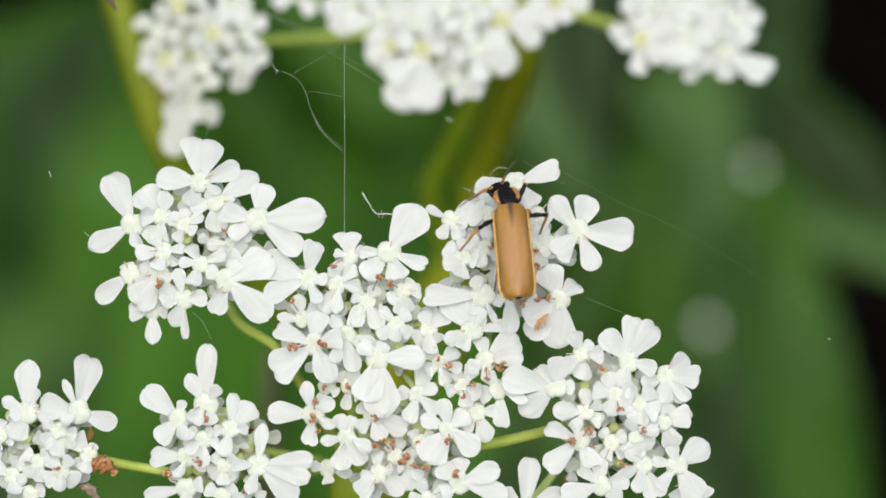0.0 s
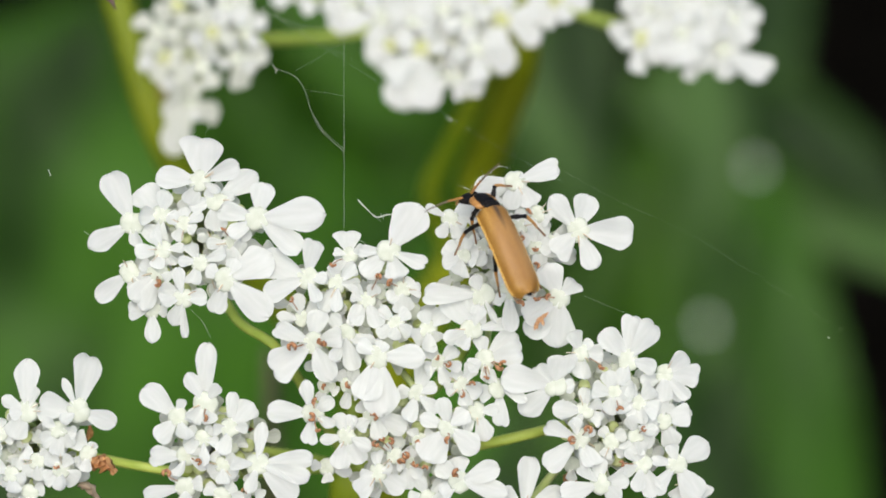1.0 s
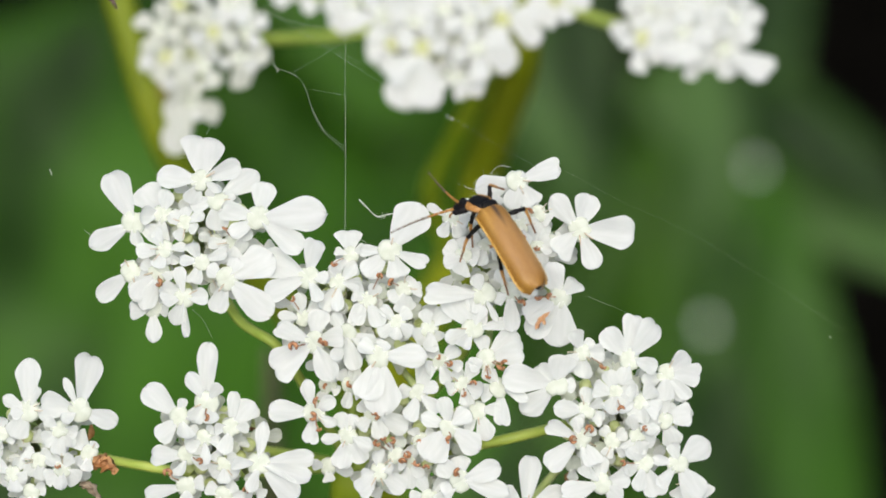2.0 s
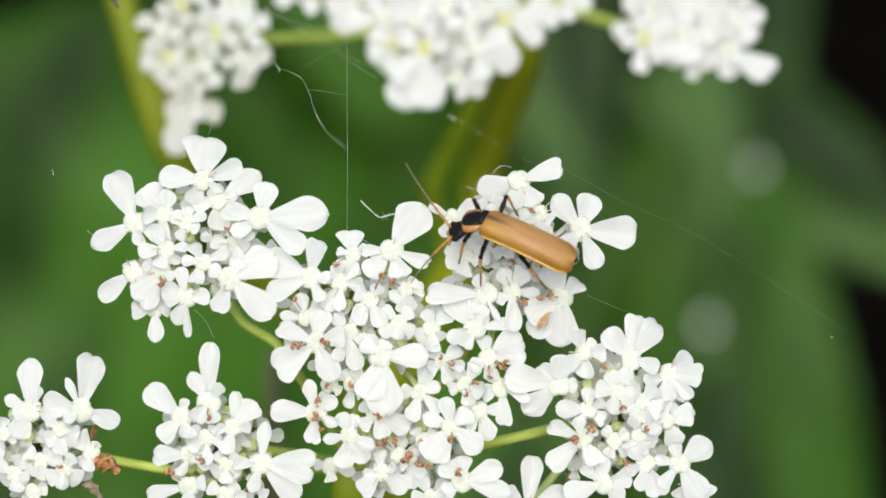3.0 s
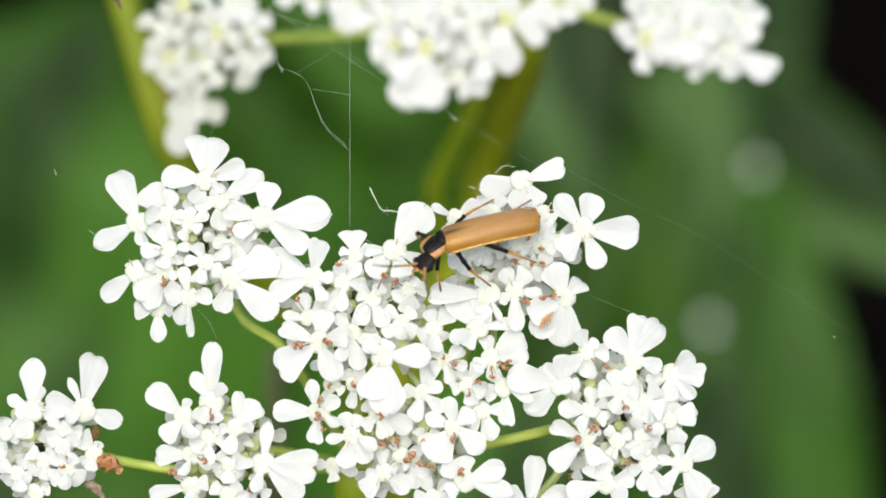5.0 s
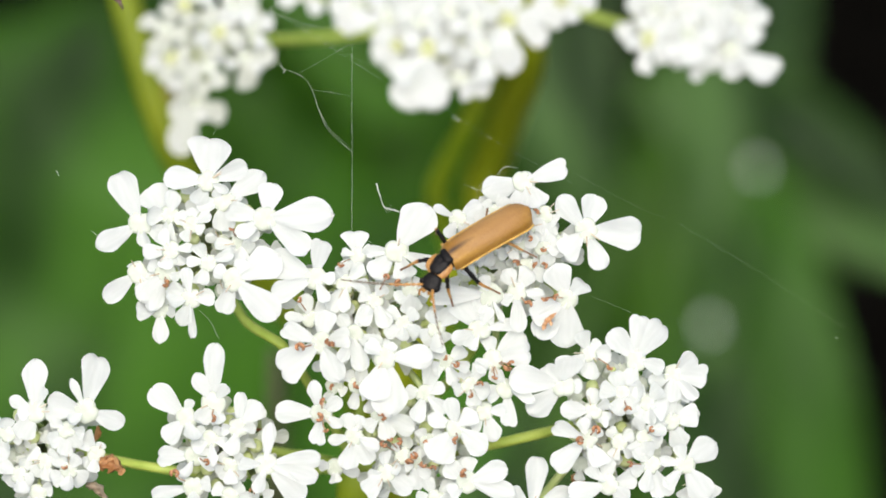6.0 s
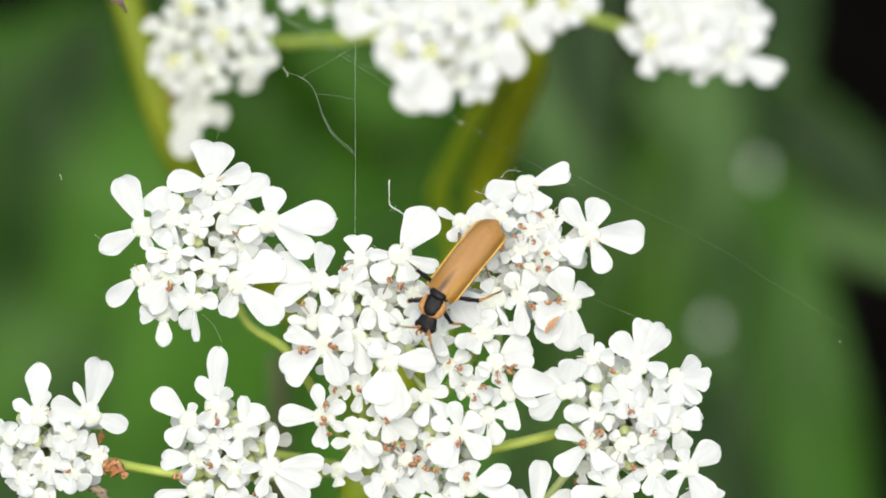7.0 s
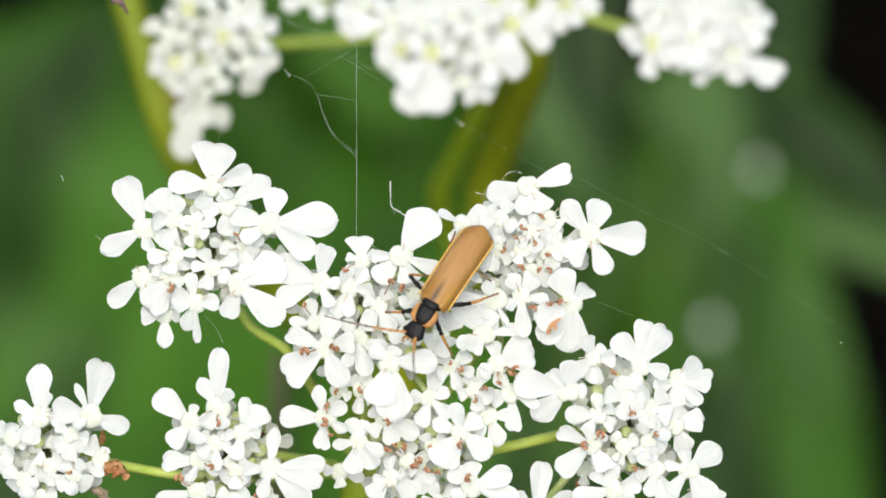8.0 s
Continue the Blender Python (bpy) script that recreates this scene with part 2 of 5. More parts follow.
def blade(length, width, droop, fold, teeth, seed):
    """A broad leaf blade, stalk end at the origin, tip along +x, with vein grooves and a toothed margin."""
    rows = []
    n, m = 36, 17
    for i in range(n + 1):
        s = i / n
        half = width * 0.5 * (math.sin(math.pi * min(1, s * 0.94 + 0.06) ** 0.72) ** 0.8 + 0.02)
        half *= 1 + 0.05 * math.sin(s * teeth * 2 * math.pi)
        row = []
        for j in range(m):
            t = j / (m - 1) * 2 - 1
            y = t * half
            ripple = 0.028 * width * math.sin((s * 9 - abs(t) * 2.4) * 2 * math.pi) * (0.2 + abs(t) * 0.8)
            z = -droop * s * s * length + fold * abs(y) + ripple * 0.5
            z += 0.11 * width * noise.noise((s * 3 + seed, t * 1.5, seed))
            z -= 0.012 * width * max(0, 1 - abs(t) * 8)
            row.append(Vector((s * length, y, z)))
        rows.append(row)
    return sheet(rows, 0.0006)


def big_leaf(at, length, width, material, label, droop=0.15, fold=0.1, seed=0.0, stalk=True):
    """A leaf thing: blade, midrib and stalk running down to the ground."""
    base = new("leaf")
    base.matrix_world = at
    part("blade", blade(length, width, droop, fold, 14, seed), material, base)
    rib = [(s * length, 0, -droop * s * s * length - 0.001) for s in (0, 0.25, 0.5, 0.75, 0.97)]
    part("midrib", stem_between(rib, 0.0016, 0.0005), LEAF, base)
    if stalk:
        inv = at.inverted()
        foot = at.translation + Vector((0.02, 0.05, 0))
        foot.z = 0.0
        mid = at.translation.lerp(foot, 0.4) - (at.to_3x3() @ Vector((0.03, 0, 0)))
        part("stalk", stem_between([inv @ at.translation, inv @ mid, inv @ foot], 0.0016, 0.0030), LEAF, base)
    return tagged(base, label, "leaf", "leaves behind the flowers")


def leaf_from_to(base, tip, roll):
    """Pose and length of a leaf whose stalk end and tip lie at two places; roll turns it about its midrib."""
    a, b = spot(*base), spot(*tip)
    x = (b - a).normalized()
    z = (TOWARD - x * TOWARD.dot(x)).normalized()
    turn = Matrix((x, z.cross(x), z)).transposed().to_4x4()
    return Matrix.Translation(a) @ turn @ Matrix.Rotation(radians(roll), 4, "X"), (b - a).length


def hung_leaf(base, tip, width, roll, material, label, fold, seed):
    at, length = leaf_from_to(base, tip, roll)
    big_leaf(at, length, width, material, label, 0.03, fold, seed)


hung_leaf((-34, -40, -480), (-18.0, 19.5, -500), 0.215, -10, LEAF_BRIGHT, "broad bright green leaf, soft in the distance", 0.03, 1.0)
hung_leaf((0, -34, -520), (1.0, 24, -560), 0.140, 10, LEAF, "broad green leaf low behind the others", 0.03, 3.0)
hung_leaf((22.4, 28, -470), (18.8, -9.5, -440), 0.024, -10, LEAF_SHEEN, "green leaf with a pale sheen in its colour, tip pointing down", 0.05, 2.0)
hung_leaf((15.0, 13.5, -465), (38.0, -3.5, -450), 0.026, 10, LEAF_SHEEN, "narrow green leaf standing in the shade, pale sheen in its colour", 0.06, 5.0)
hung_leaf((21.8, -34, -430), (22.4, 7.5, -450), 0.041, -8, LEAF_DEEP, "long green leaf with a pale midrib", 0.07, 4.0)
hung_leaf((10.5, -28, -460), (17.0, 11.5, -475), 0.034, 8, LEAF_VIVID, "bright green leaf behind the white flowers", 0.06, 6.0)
hung_leaf((5.0, 27, -490), (10.5, 1.0, -480), 0.026, 8, LEAF_SHEEN, "small green leaf hanging behind a stalk, pale sheen in its colour", 0.05, 7.0)
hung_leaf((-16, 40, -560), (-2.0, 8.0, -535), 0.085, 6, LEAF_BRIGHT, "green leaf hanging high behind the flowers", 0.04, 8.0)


def fallen_petal(u, v, size, label):
    """A white petal that has dropped on a leaf: laid on the first surface behind u, v."""
    bpy.context.view_layer.update()
    start = spot(u, v, -250)
    way = (start - spot(u, v, 0)).normalized()
    hit, place, normal, _, _, _ = scene.ray_cast(bpy.context.evaluated_depsgraph_get(), start, way)
    normal = normal if normal.dot(way) < 0 else -normal
    rows = [[Vector(((i / 6 - 0.5) * size, (j / 6 - 0.5) * size * math.sqrt(1.05 - (i / 3 - 1) ** 2 * 0.9),
                     0.12 * size * (1 - (i / 3 - 1) ** 2))) for j in range(7)] for i in range(7)]
    ob = part("fallen_petal", sheet(rows, 0.0002), DEW, None)
    ob.matrix_world = Matrix.Translation(place + normal * 0.0003) @ normal.to_track_quat("Z", "Y").to_matrix().to_4x4()
    tagged(ob, label, "petal")


fallen_petal(22.1, 5.7, 0.0030, "white fallen petal lying on a leaf with painted sheen")
fallen_petal(18.6, -5.4, 0.0030, "small white fallen petal lying on a green leaf")


# ---- the flower heads ----
def petal_mesh(name, notch, curl, cup, fan, skew, material):
    """A petal one unit long and one wide: narrow claw, broad rounded end, now and then a shallow notch."""
    rows = []
    n, m = 13, 9
    for i in range(n + 1):
        s = 1 - (1 - i / n) ** 1.7
        rise = 0.15 + 0.85 * min(1.0, s / fan) ** 0.95 * (1.35 - 0.35 * min(1.0, s / fan))
        end = math.sqrt(max(0.0, 1 - (max(0.0, s - fan + 0.10) / (1.10 - fan)) ** 2.5))
        half = 0.5 * rise * max(end, 0.10)
        row = []
        for j in range(m):
            t = j / (m - 1) * 2 - 1
            y = t * half * (1 + 0.24 * s * noise.noise((s * 2.6 + notch * 40, fan * 70 + curl * 9, 3.0 if t > 0 else 8.0))) + skew * s * s
            x = s - notch * math.exp(-((y - skew) / 0.15) ** 2) * max(0.0, s - 0.6) / 0.4
            x += s * s * (0.05 * noise.noise((t * 2.4, fan * 31, curl * 40 + 2)) + skew * 1.6 * t * half)
            z = curl * s * s + cup * (t * t - 0.35) * half + 0.025 * abs(t) * math.sin(s * 7 + t * 2 + notch * 60)
            z -= 0.02 * max(0.0, 1 - abs(t) * 3) * math.sin(s * math.pi)
            z += 0.035 * s * noise.noise((s * 2.8 + fan * 50, t * 1.7, notch * 90 + curl * 30))
            row.append(Vector((x, y, z)))
        rows.append(row)
    return mesh_of(name, sheet(rows, 0.016), material)


PETAL_SHAPES = (
    (0.03, -0.08, 0.10, 0.72, 0.0), (0.06, 0.06, 0.14, 0.80, 0.03), (0.0, -0.10, -0.05, 0.68, -0.04),
    (0.05, 0.02, 0.16, 0.76, 0.02), (0.0, -0.05, -0.06, 0.70, -0.02), (0.06, 0.07, 0.06, 0.82, 0.05),
    (0.0, -0.12, 0.06, 0.66, 0.05), (0.02, 0.04, -0.04, 0.74, -0.05),
    (0.05, -0.24, 0.26, 0.74, -0.06), (0.0, 0.20, 0.30, 0.70, 0.06), (0.04, -0.16, 0.20, 0.60, 0.08), (0.08, 0.12, 0.22, 0.84, -0.08))
PETALS = [petal_mesh("petal", *shape, PETAL) for shape in PETAL_SHAPES]
PETALS_FADED_SHADED = [petal_mesh("petal", *shape, PETAL_FADED_SHADED) for shape in PETAL_SHAPES]


def disc_mesh(material):
    """The nectar disc: two low cream cushions on a small green ovary."""
    bm = bmesh.new()
    for sign in (-1, 1):
        bmesh.ops.create_uvsphere(bm, u_segments=12, v_segments=8, radius=0.53 * MM,
                                  matrix=Matrix.Translation((sign * 0.2 * MM, 0, -0.11 * MM)) @ Matrix.Diagonal((0.95, 1.2, 0.33, 1)))
    for vert in bm.verts:
        vert.co += vert.co.normalized() * 0.07 * MM * noise.noise(vert.co * 3200)
    cushion = len(bm.faces)
    tube([(0, 0, -0.12 * MM), (0, 0, -0.45 * MM), (0, 0, -1.1 * MM), (0, 0, -1.5 * MM)],
         [0.42 * MM, 0.5 * MM, 0.38 * MM, 0.15 * MM], 10, bm)
    bm.faces.ensure_lookup_table()
    for face in bm.faces[cushion:]:
        face.material_index = 1
    data = mesh_of("floret", bm, material)
    data.materials.append(OVARY)
    return data


FLORET = disc_mesh(DISC)
FLORET_OLD = disc_mesh(DISC_OLD)


def anther_mesh(seed, curl):
    """A shrivelled anther: a curled sac bent round into a ring or left half open."""
    line, widths = [], []
    for k in range(11):
        a = radians(-curl / 2 + curl * k / 10)
        wobble = 0.03 * noise.noise((k * 0.9, seed, 2.0))
        line.append(((0.16 * math.cos(a) + wobble) * MM, (0.19 * math.sin(a) + wobble) * MM, 0.09 * noise.noise((k * 0.6, seed, 7.0)) * MM))
        widths.append((0.115 - 0.05 * abs(k / 5 - 1) ** 2 + 0.04 * noise.noise((k * 1.3, seed, 4.0))) * MM)
    return mesh_of("anther", tube(line, widths, 7), ANTHER)


ANTHERS = [anther_mesh(1.0, 300), anther_mesh(5.0, 215), anther_mesh(9.0, 260), anther_mesh(13.0, 160)]
CLUSTER_LABELS = {
    "A": "full cluster of small white flowers with one large upright petal",
    "B": "cluster of small white flowers on which the beetle walks",
    "C": "dense central cluster of small white flowers with brown anthers",
    "D": "low central cluster of small white flowers with reddish anthers",
    "E": "wide cluster of small white flowers on a green ray",
    "F": "open cluster of white flowers with tall narrow petals",
    "U1": "hazy white flower cluster, partly gone over, on a stem behind",
    "U2": "broad white flower cluster, slightly out of focus",
    "U3": "white flower cluster at the end of a thin ray behind",
    "G": "cluster of white flowers beside a curled brown husk",
}
dice = random.Random(11)


def flower_cluster(u, v, w, radius, key):
    """An umbellet: an Empty at its base, 9 mm behind its face, that carries florets."""
    base = new("flower_cluster")
    base.matrix_world = BENCH @ Matrix.Translation(BENCH.inverted() @ spot(u, v, w)) @ Matrix.Translation((0, 0, -9.0 * MM))
    base["radius"], base["at"], base["faded"] = radius, (u, v, w), key == "U1"
    tagged(base, CLUSTER_LABELS[key], "flower", "flower clusters of the umbel behind" if key[0] == "U" else "flower clusters of the umbel")
    knot = bmesh.new()
    bmesh.ops.create_uvsphere(knot, u_segments=12, v_segments=8, radius=0.9 * MM, matrix=Matrix.Diagonal((1, 1, 0.8, 1)))
    part("receptacle", knot, RAY, base)
    return base


def floret(base, x, y, petals, anthers=(), lift=None):
    """One floret at x, y mm from the cluster's middle. petals: (direction in degrees, length, width in mm)."""
    r = min(1.2, math.hypot(x, y) / base["radius"])
    lift = lift if lift is not None else 1.4 * (1 - r * r) + dice.uniform(-0.5, 0.5)
    u, v, w = base["at"]
    k = REACH / (REACH - w)
    x, y, z = (base.matrix_world.inverted() @ spot(u + x * k, v + y * k, w + lift)) / MM
    lean = Matrix.Rotation(radians(dice.uniform(-9, 9) - y * 1.2), 4, "X") @ Matrix.Rotation(radians(dice.uniform(-9, 9) + x * 1.2), 4, "Y")
    at = Matrix.Translation((x * MM, y * MM, z * MM)) @ lean @ Matrix.Rotation(dice.uniform(0, 3.1), 4, "Z")
    grow = 0.92 + 0.14 * max(0.0, max(length for _, length, _ in petals) - 1.8)
    at = at @ Matrix.Diagonal((min(1.32, grow),) * 3 + (1,))
    head = part("floret", FLORET_OLD if base["at"][2] < -5 and dice.random() < 0.25 else FLORET, None, base, "", at)
    spin = at.inverted_safe()
    # Deep-set florets get the creamier petals as painted shade; U1 is truly faded.
    kinds = PETALS_FADED_SHADED if lift < -1.3 else PETALS_FADED_SHADED[::2] + PETALS[1::2] if base["faded"] else PETALS
    for k, (way, length, width) in enumerate(petals):
        up = dice.uniform(-10, 28) if length < 2.3 else dice.uniform(-8, 12)
        turn = Matrix.Rotation(radians(way), 4, "Z") @ Matrix.Rotation(radians(-up), 4, "Y") @ Matrix.Rotation(radians(dice.uniform(-1, 1) * (22 if length < 2.3 else 13)), 4, "X")
        off = 0.26 * min(1.25, grow)
        start = Matrix.Translation(((x + off * math.cos(radians(way))) * MM, (y + off * math.sin(radians(way))) * MM, (z - 0.08 + 0.03 * k) * MM))
        size = Matrix.Diagonal(((0.952 * length - off) / math.cos(radians(up)) * MM, width * (0.91 if length > 2.3 else 0.87) * MM, length * MM, 1))
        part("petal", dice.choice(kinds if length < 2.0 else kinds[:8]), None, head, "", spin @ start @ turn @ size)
    foot = spin @ Vector((x * 0.06 * MM, y * 0.06 * MM, 0.3 * MM))
    mid = spin @ Vector((x * 0.62 * MM, y * 0.62 * MM, z * 0.45 * MM))
    part("pedicel", stem_between([foot, mid, Vector((0, 0, -1.3 * MM))], 0.3 * MM, 0.24 * MM, 3, 6), PEDICEL, head)
    for ax, ay in anthers:
        foot = spin @ Vector(((x + ax * 0.45) * MM, (y + ay * 0.45) * MM, (z + 0.1) * MM))
        tip = spin @ Vector(((x + ax) * MM, (y + ay) * MM, (z + dice.uniform(0.75, 1.15)) * MM))
        bow = (foot + tip) / 2 + Vector((0, 0, 0.35 * MM))
        part("filament", stem_between([foot, bow, tip], 0.05 * MM, 0.04 * MM, 4, 5), FILAMENT_OLD, head)
        grow = dice.uniform(0.85, 1.3)
        part("anther", dice.choice(ANTHERS), None, head, "brown anther", Matrix.Translation(tip) @ pose(0, 0, 0, dice.uniform(-35, 35), dice.uniform(-50, 50), dice.uniform(0, 360)) @ Matrix.Diagonal((grow, grow, grow, 1)))
    for _ in range(dice.choice((0, 0, 1, 2)) if base["at"][2] > -5 and lift > -0.5 else 0):
        a = dice.uniform(0, 6.28)
        out = Vector((math.cos(a), math.sin(a), 0)) * MM
        places = [at.translation + out * 0.42, at.translation + out * dice.uniform(0.7, 0.9) + Vector((0, 0, 0.4 * MM)),
                  at.translation + out * dice.uniform(0.85, 1.2) + Vector((0, 0, dice.uniform(0.15, 0.7) * MM))]
        part("filament", stem_between([spin @ place for place in places], 0.045 * MM, 0.03 * MM, 4, 5), FILAMENT, head)
    return head


def fill_cluster(base, count, seed, size=1.0, sink=0.0):
    """More florets spread evenly over a cluster's face, a little lower than those already there."""
    own = random.Random(seed)
    radius = base["radius"]
    for i in range(count):
        r = radius * math.sqrt((i + 0.5) / count) * (0.84 if sink == 0 else 0.6)
        a = i * 2.39996 + own.uniform(-0.25, 0.25)
        petals = []
        for k in range(5 if sink > -1 else 3):
            out = max(0, math.cos(radians(k * 72))) * (r / radius) ** 2
            length = size * own.uniform(1.6, 2.1) * (1 + 0.5 * out)
            petals.append((math.degrees(a) + k * 72 + own.uniform(-14, 14), length, length * own.uniform(0.55, 0.8)))
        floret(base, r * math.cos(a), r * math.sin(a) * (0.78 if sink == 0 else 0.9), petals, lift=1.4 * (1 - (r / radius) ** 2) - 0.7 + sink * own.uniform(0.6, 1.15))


BUD = mesh_of("bud", tube([(0, 0, 0.1 * MM), (0, 0, 0.04 * MM), (0, 0, -0.25 * MM), (0, 0, -0.8 * MM), (0, 0, -1.2 * MM)],
                          [0.14 * MM, 0.36 * MM, 0.46 * MM, 0.34 * MM, 0.12 * MM], 9), OVARY)


def fill_buds(base, count, seed):
    """Unopened green florets packed low between the open ones, each on its own short pedicel."""
    own = random.Random(seed)
    radius = base["radius"]
    for i in range(count):
        r = radius * math.sqrt((i + 0.5) / count) * 0.62
        a = i * 2.39996 + own.uniform(-0.4, 0.4)
        x, y = r * math.cos(a), r * math.sin(a) * 0.9
        z = 9.0 + 1.2 * (1 - (r / radius) ** 2) - own.uniform(1.4, 2.6)
        size = own.uniform(0.8, 1.25)
        at = Matrix.Translation((x * MM, y * MM, z * MM)) @ pose(0, 0, 0, own.uniform(-18, 18) - y * 4, own.uniform(-18, 18) + x * 4, 0) @ Matrix.Diagonal((size, size, size, 1))
        bud = part("bud", BUD, None, base, "", at)
        spin = at.inverted_safe()
        foot, mid = Vector((x * 0.08, y * 0.08, 0.3)) * MM, Vector((x * 0.62, y * 0.62, z * 0.45)) * MM
        part("pedicel", stem_between([spin @ foot, spin @ mid, Vector((0, 0, -1.1 * MM))], 0.3 * MM, 0.24 * MM, 3, 6), PEDICEL, bud)


cluster = flower_cluster(-17.20, 0.28, 0.0, 7.4, 'A')
floret(cluster, -4.80, 1.48, [(113, 4.21, 2.56), (210, 3.75, 1.76), (333, 1.93, 1.44), (281, 1.84, 1.12), (22, 1.60, 1.04)], lift=0.6)
floret(cluster, -2.68, 2.08, [(129, 2.67, 2.64), (180, 1.76, 1.68), (77, 1.77, 1.36), (262, 2.30, 1.60), (344, 1.42, 1.20)], lift=0.7)
floret(cluster, 0.00, 4.48, [(84, 3.30, 3.60), (172, 3.27, 2.00), (245, 2.02, 1.68), (20, 3.19, 1.68), (329, 1.72, 0.88)], lift=1.3)
floret(cluster, 1.20, 3.12, [(34, 3.61, 1.92), (18, 1.30, 0.96), (193, 2.17, 1.52), (267, 2.32, 1.92), (139, 1.11, 0.96)], lift=1.0)
floret(cluster, 4.12, 1.80, [(80, 2.76, 2.00), (5, 4.98, 2.96), (322, 4.14, 2.16), (165, 2.98, 1.76), (211, 2.53, 1.36)], lift=1.6)
floret(cluster, 2.28, 0.08, [(182, 1.92, 1.12), (229, 1.81, 1.20), (30, 1.58, 1.20), (280, 1.79, 1.36), (115, 1.15, 0.96)], anthers=[(-0.48, 1.04)], lift=0.5)
floret(cluster, 1.88, -2.52, [(249, 2.70, 1.76), (319, 4.17, 2.48), (30, 3.82, 2.80), (151, 1.74, 1.28), (65, 1.72, 1.52)], lift=1.6)
floret(cluster, 0.00, -1.28, [(176, 1.56, 1.04), (118, 1.63, 1.36), (19, 2.24, 1.12), (253, 1.76, 1.44), (328, 1.37, 0.88)], lift=1.2)
floret(cluster, -1.08, 1.40, [(146, 1.35, 1.44), (243, 1.40, 1.12), (327, 0.95, 1.12), (30, 1.67, 1.28), (87, 1.32, 1.12)], lift=0.8)
floret(cluster, -2.60, -0.40, [(186, 2.13, 1.44), (252, 1.52, 1.36), (8, 1.70, 0.96), (124, 1.73, 1.44), (309, 1.54, 0.96)], lift=1.2)
floret(cluster, -1.20, -3.80, [(151, 1.92, 1.44), (194, 1.78, 1.36), (248, 2.24, 1.52), (273, 3.08, 0.72), (3, 1.72, 1.52), (101, 2.32, 1.12)], lift=1.4)
floret(cluster, -3.00, -2.00, [(231, 2.79, 1.92), (249, 3.09, 1.60), (151, 1.47, 1.20), (338, 1.29, 1.12), (54, 1.38, 0.88)], anthers=[(0.08, -0.72)], lift=0.9)
floret(cluster, -4.92, -2.00, [(218, 3.30, 1.68), (114, 0.88, 1.20), (333, 1.61, 1.60), (288, 1.26, 1.44)], lift=0.3)
floret(cluster, -3.40, -4.60, [(272, 2.52, 1.44), (186, 1.77, 1.68), (61, 1.15, 1.20), (351, 1.22, 1.12)], lift=0.0)
floret(cluster, 2.60, -1.20, [(24, 1.75, 1.60), (306, 1.49, 1.36), (169, 1.22, 1.12), (76, 1.65, 1.20)], lift=0.2)
fill_cluster(cluster, 14, 16, 0.8, -2.1)
fill_cluster(cluster, 8, 161, 0.72, -1.15)
fill_buds(cluster, 23, 316)

cluster = flower_cluster(-6.20, -4.92, 0.0, 7.4, 'C')
floret(cluster, -3.40, 2.80, [(78, 2.98, 1.76), (157, 3.87, 2.72), (202, 3.50, 1.92), (296, 2.09, 1.20), (0, 1.48, 1.12)], lift=1.2)
floret(cluster, -0.40, 4.40, [(95, 1.85, 2.32), (221, 1.48, 1.04), (27, 1.25, 0.96), (273, 1.60, 1.36), (165, 1.24, 0.80)], anthers=[(-1.12, -0.60)], lift=0.8)
floret(cluster, 2.40, 4.72, [(57, 4.11, 3.04), (180, 2.32, 1.00), (338, 3.02, 1.28), (225, 2.72, 1.84), (289, 2.20, 2.00)], lift=1.6)
floret(cluster, -1.20, 2.40, [(155, 1.15, 1.12), (103, 1.48, 1.28), (48, 1.93, 1.12), (266, 2.09, 1.12), (238, 2.44, 1.44), (357, 1.68, 1.12)], lift=1.2)
floret(cluster, 0.80, 1.20, [(129, 1.65, 1.04), (54, 1.38, 1.36), (241, 2.00, 1.36), (296, 2.22, 1.44), (162, 1.26, 0.96)], anthers=[(0.88, 1.68)], lift=0.8)
floret(cluster, -3.00, -1.80, [(80, 2.52, 1.84), (156, 3.10, 1.60), (214, 3.77, 2.80), (294, 3.10, 2.00), (13, 2.34, 1.84)], anthers=[(0.68, 0.08), (-1.40, -0.28)], lift=1.7)
floret(cluster, -0.72, -1.20, [(124, 1.84, 1.28), (63, 2.50, 1.28), (338, 2.55, 1.60), (285, 2.81, 1.44), (247, 2.26, 1.20)], lift=1.2)
floret(cluster, 1.60, -2.80, [(254, 3.42, 2.64), (277, 4.36, 2.88), (1, 3.52, 2.08), (141, 1.79, 1.52), (67, 1.22, 1.36)], lift=2.4)
floret(cluster, 2.88, -0.40, [(135, 1.58, 1.20), (213, 1.62, 1.20), (45, 1.36, 1.28), (326, 1.44, 1.36), (267, 1.40, 1.20)], lift=0.8)
floret(cluster, -3.68, -0.08, [(174, 1.85, 0.96), (105, 1.90, 1.52), (43, 1.87, 1.28), (331, 1.47, 1.12)], anthers=[(-0.80, 1.36)], lift=0.6)
floret(cluster, 3.40, 2.00, [(215, 1.41, 1.36), (117, 1.34, 1.20), (0, 1.40, 1.36), (274, 1.84, 1.92), (50, 1.05, 1.12)], anthers=[(-0.92, 0.48)], lift=1.0)
floret(cluster, -2.00, 1.00, [(337, 1.56, 1.12), (207, 1.34, 1.12), (277, 1.41, 1.20), (68, 1.08, 1.04)], lift=-0.2)
floret(cluster, 5.20, -0.80, [(47, 1.87, 1.84), (214, 1.44, 1.84), (310, 1.25, 1.36), (106, 1.42, 1.36), (272, 1.84, 1.44)], lift=1.0)
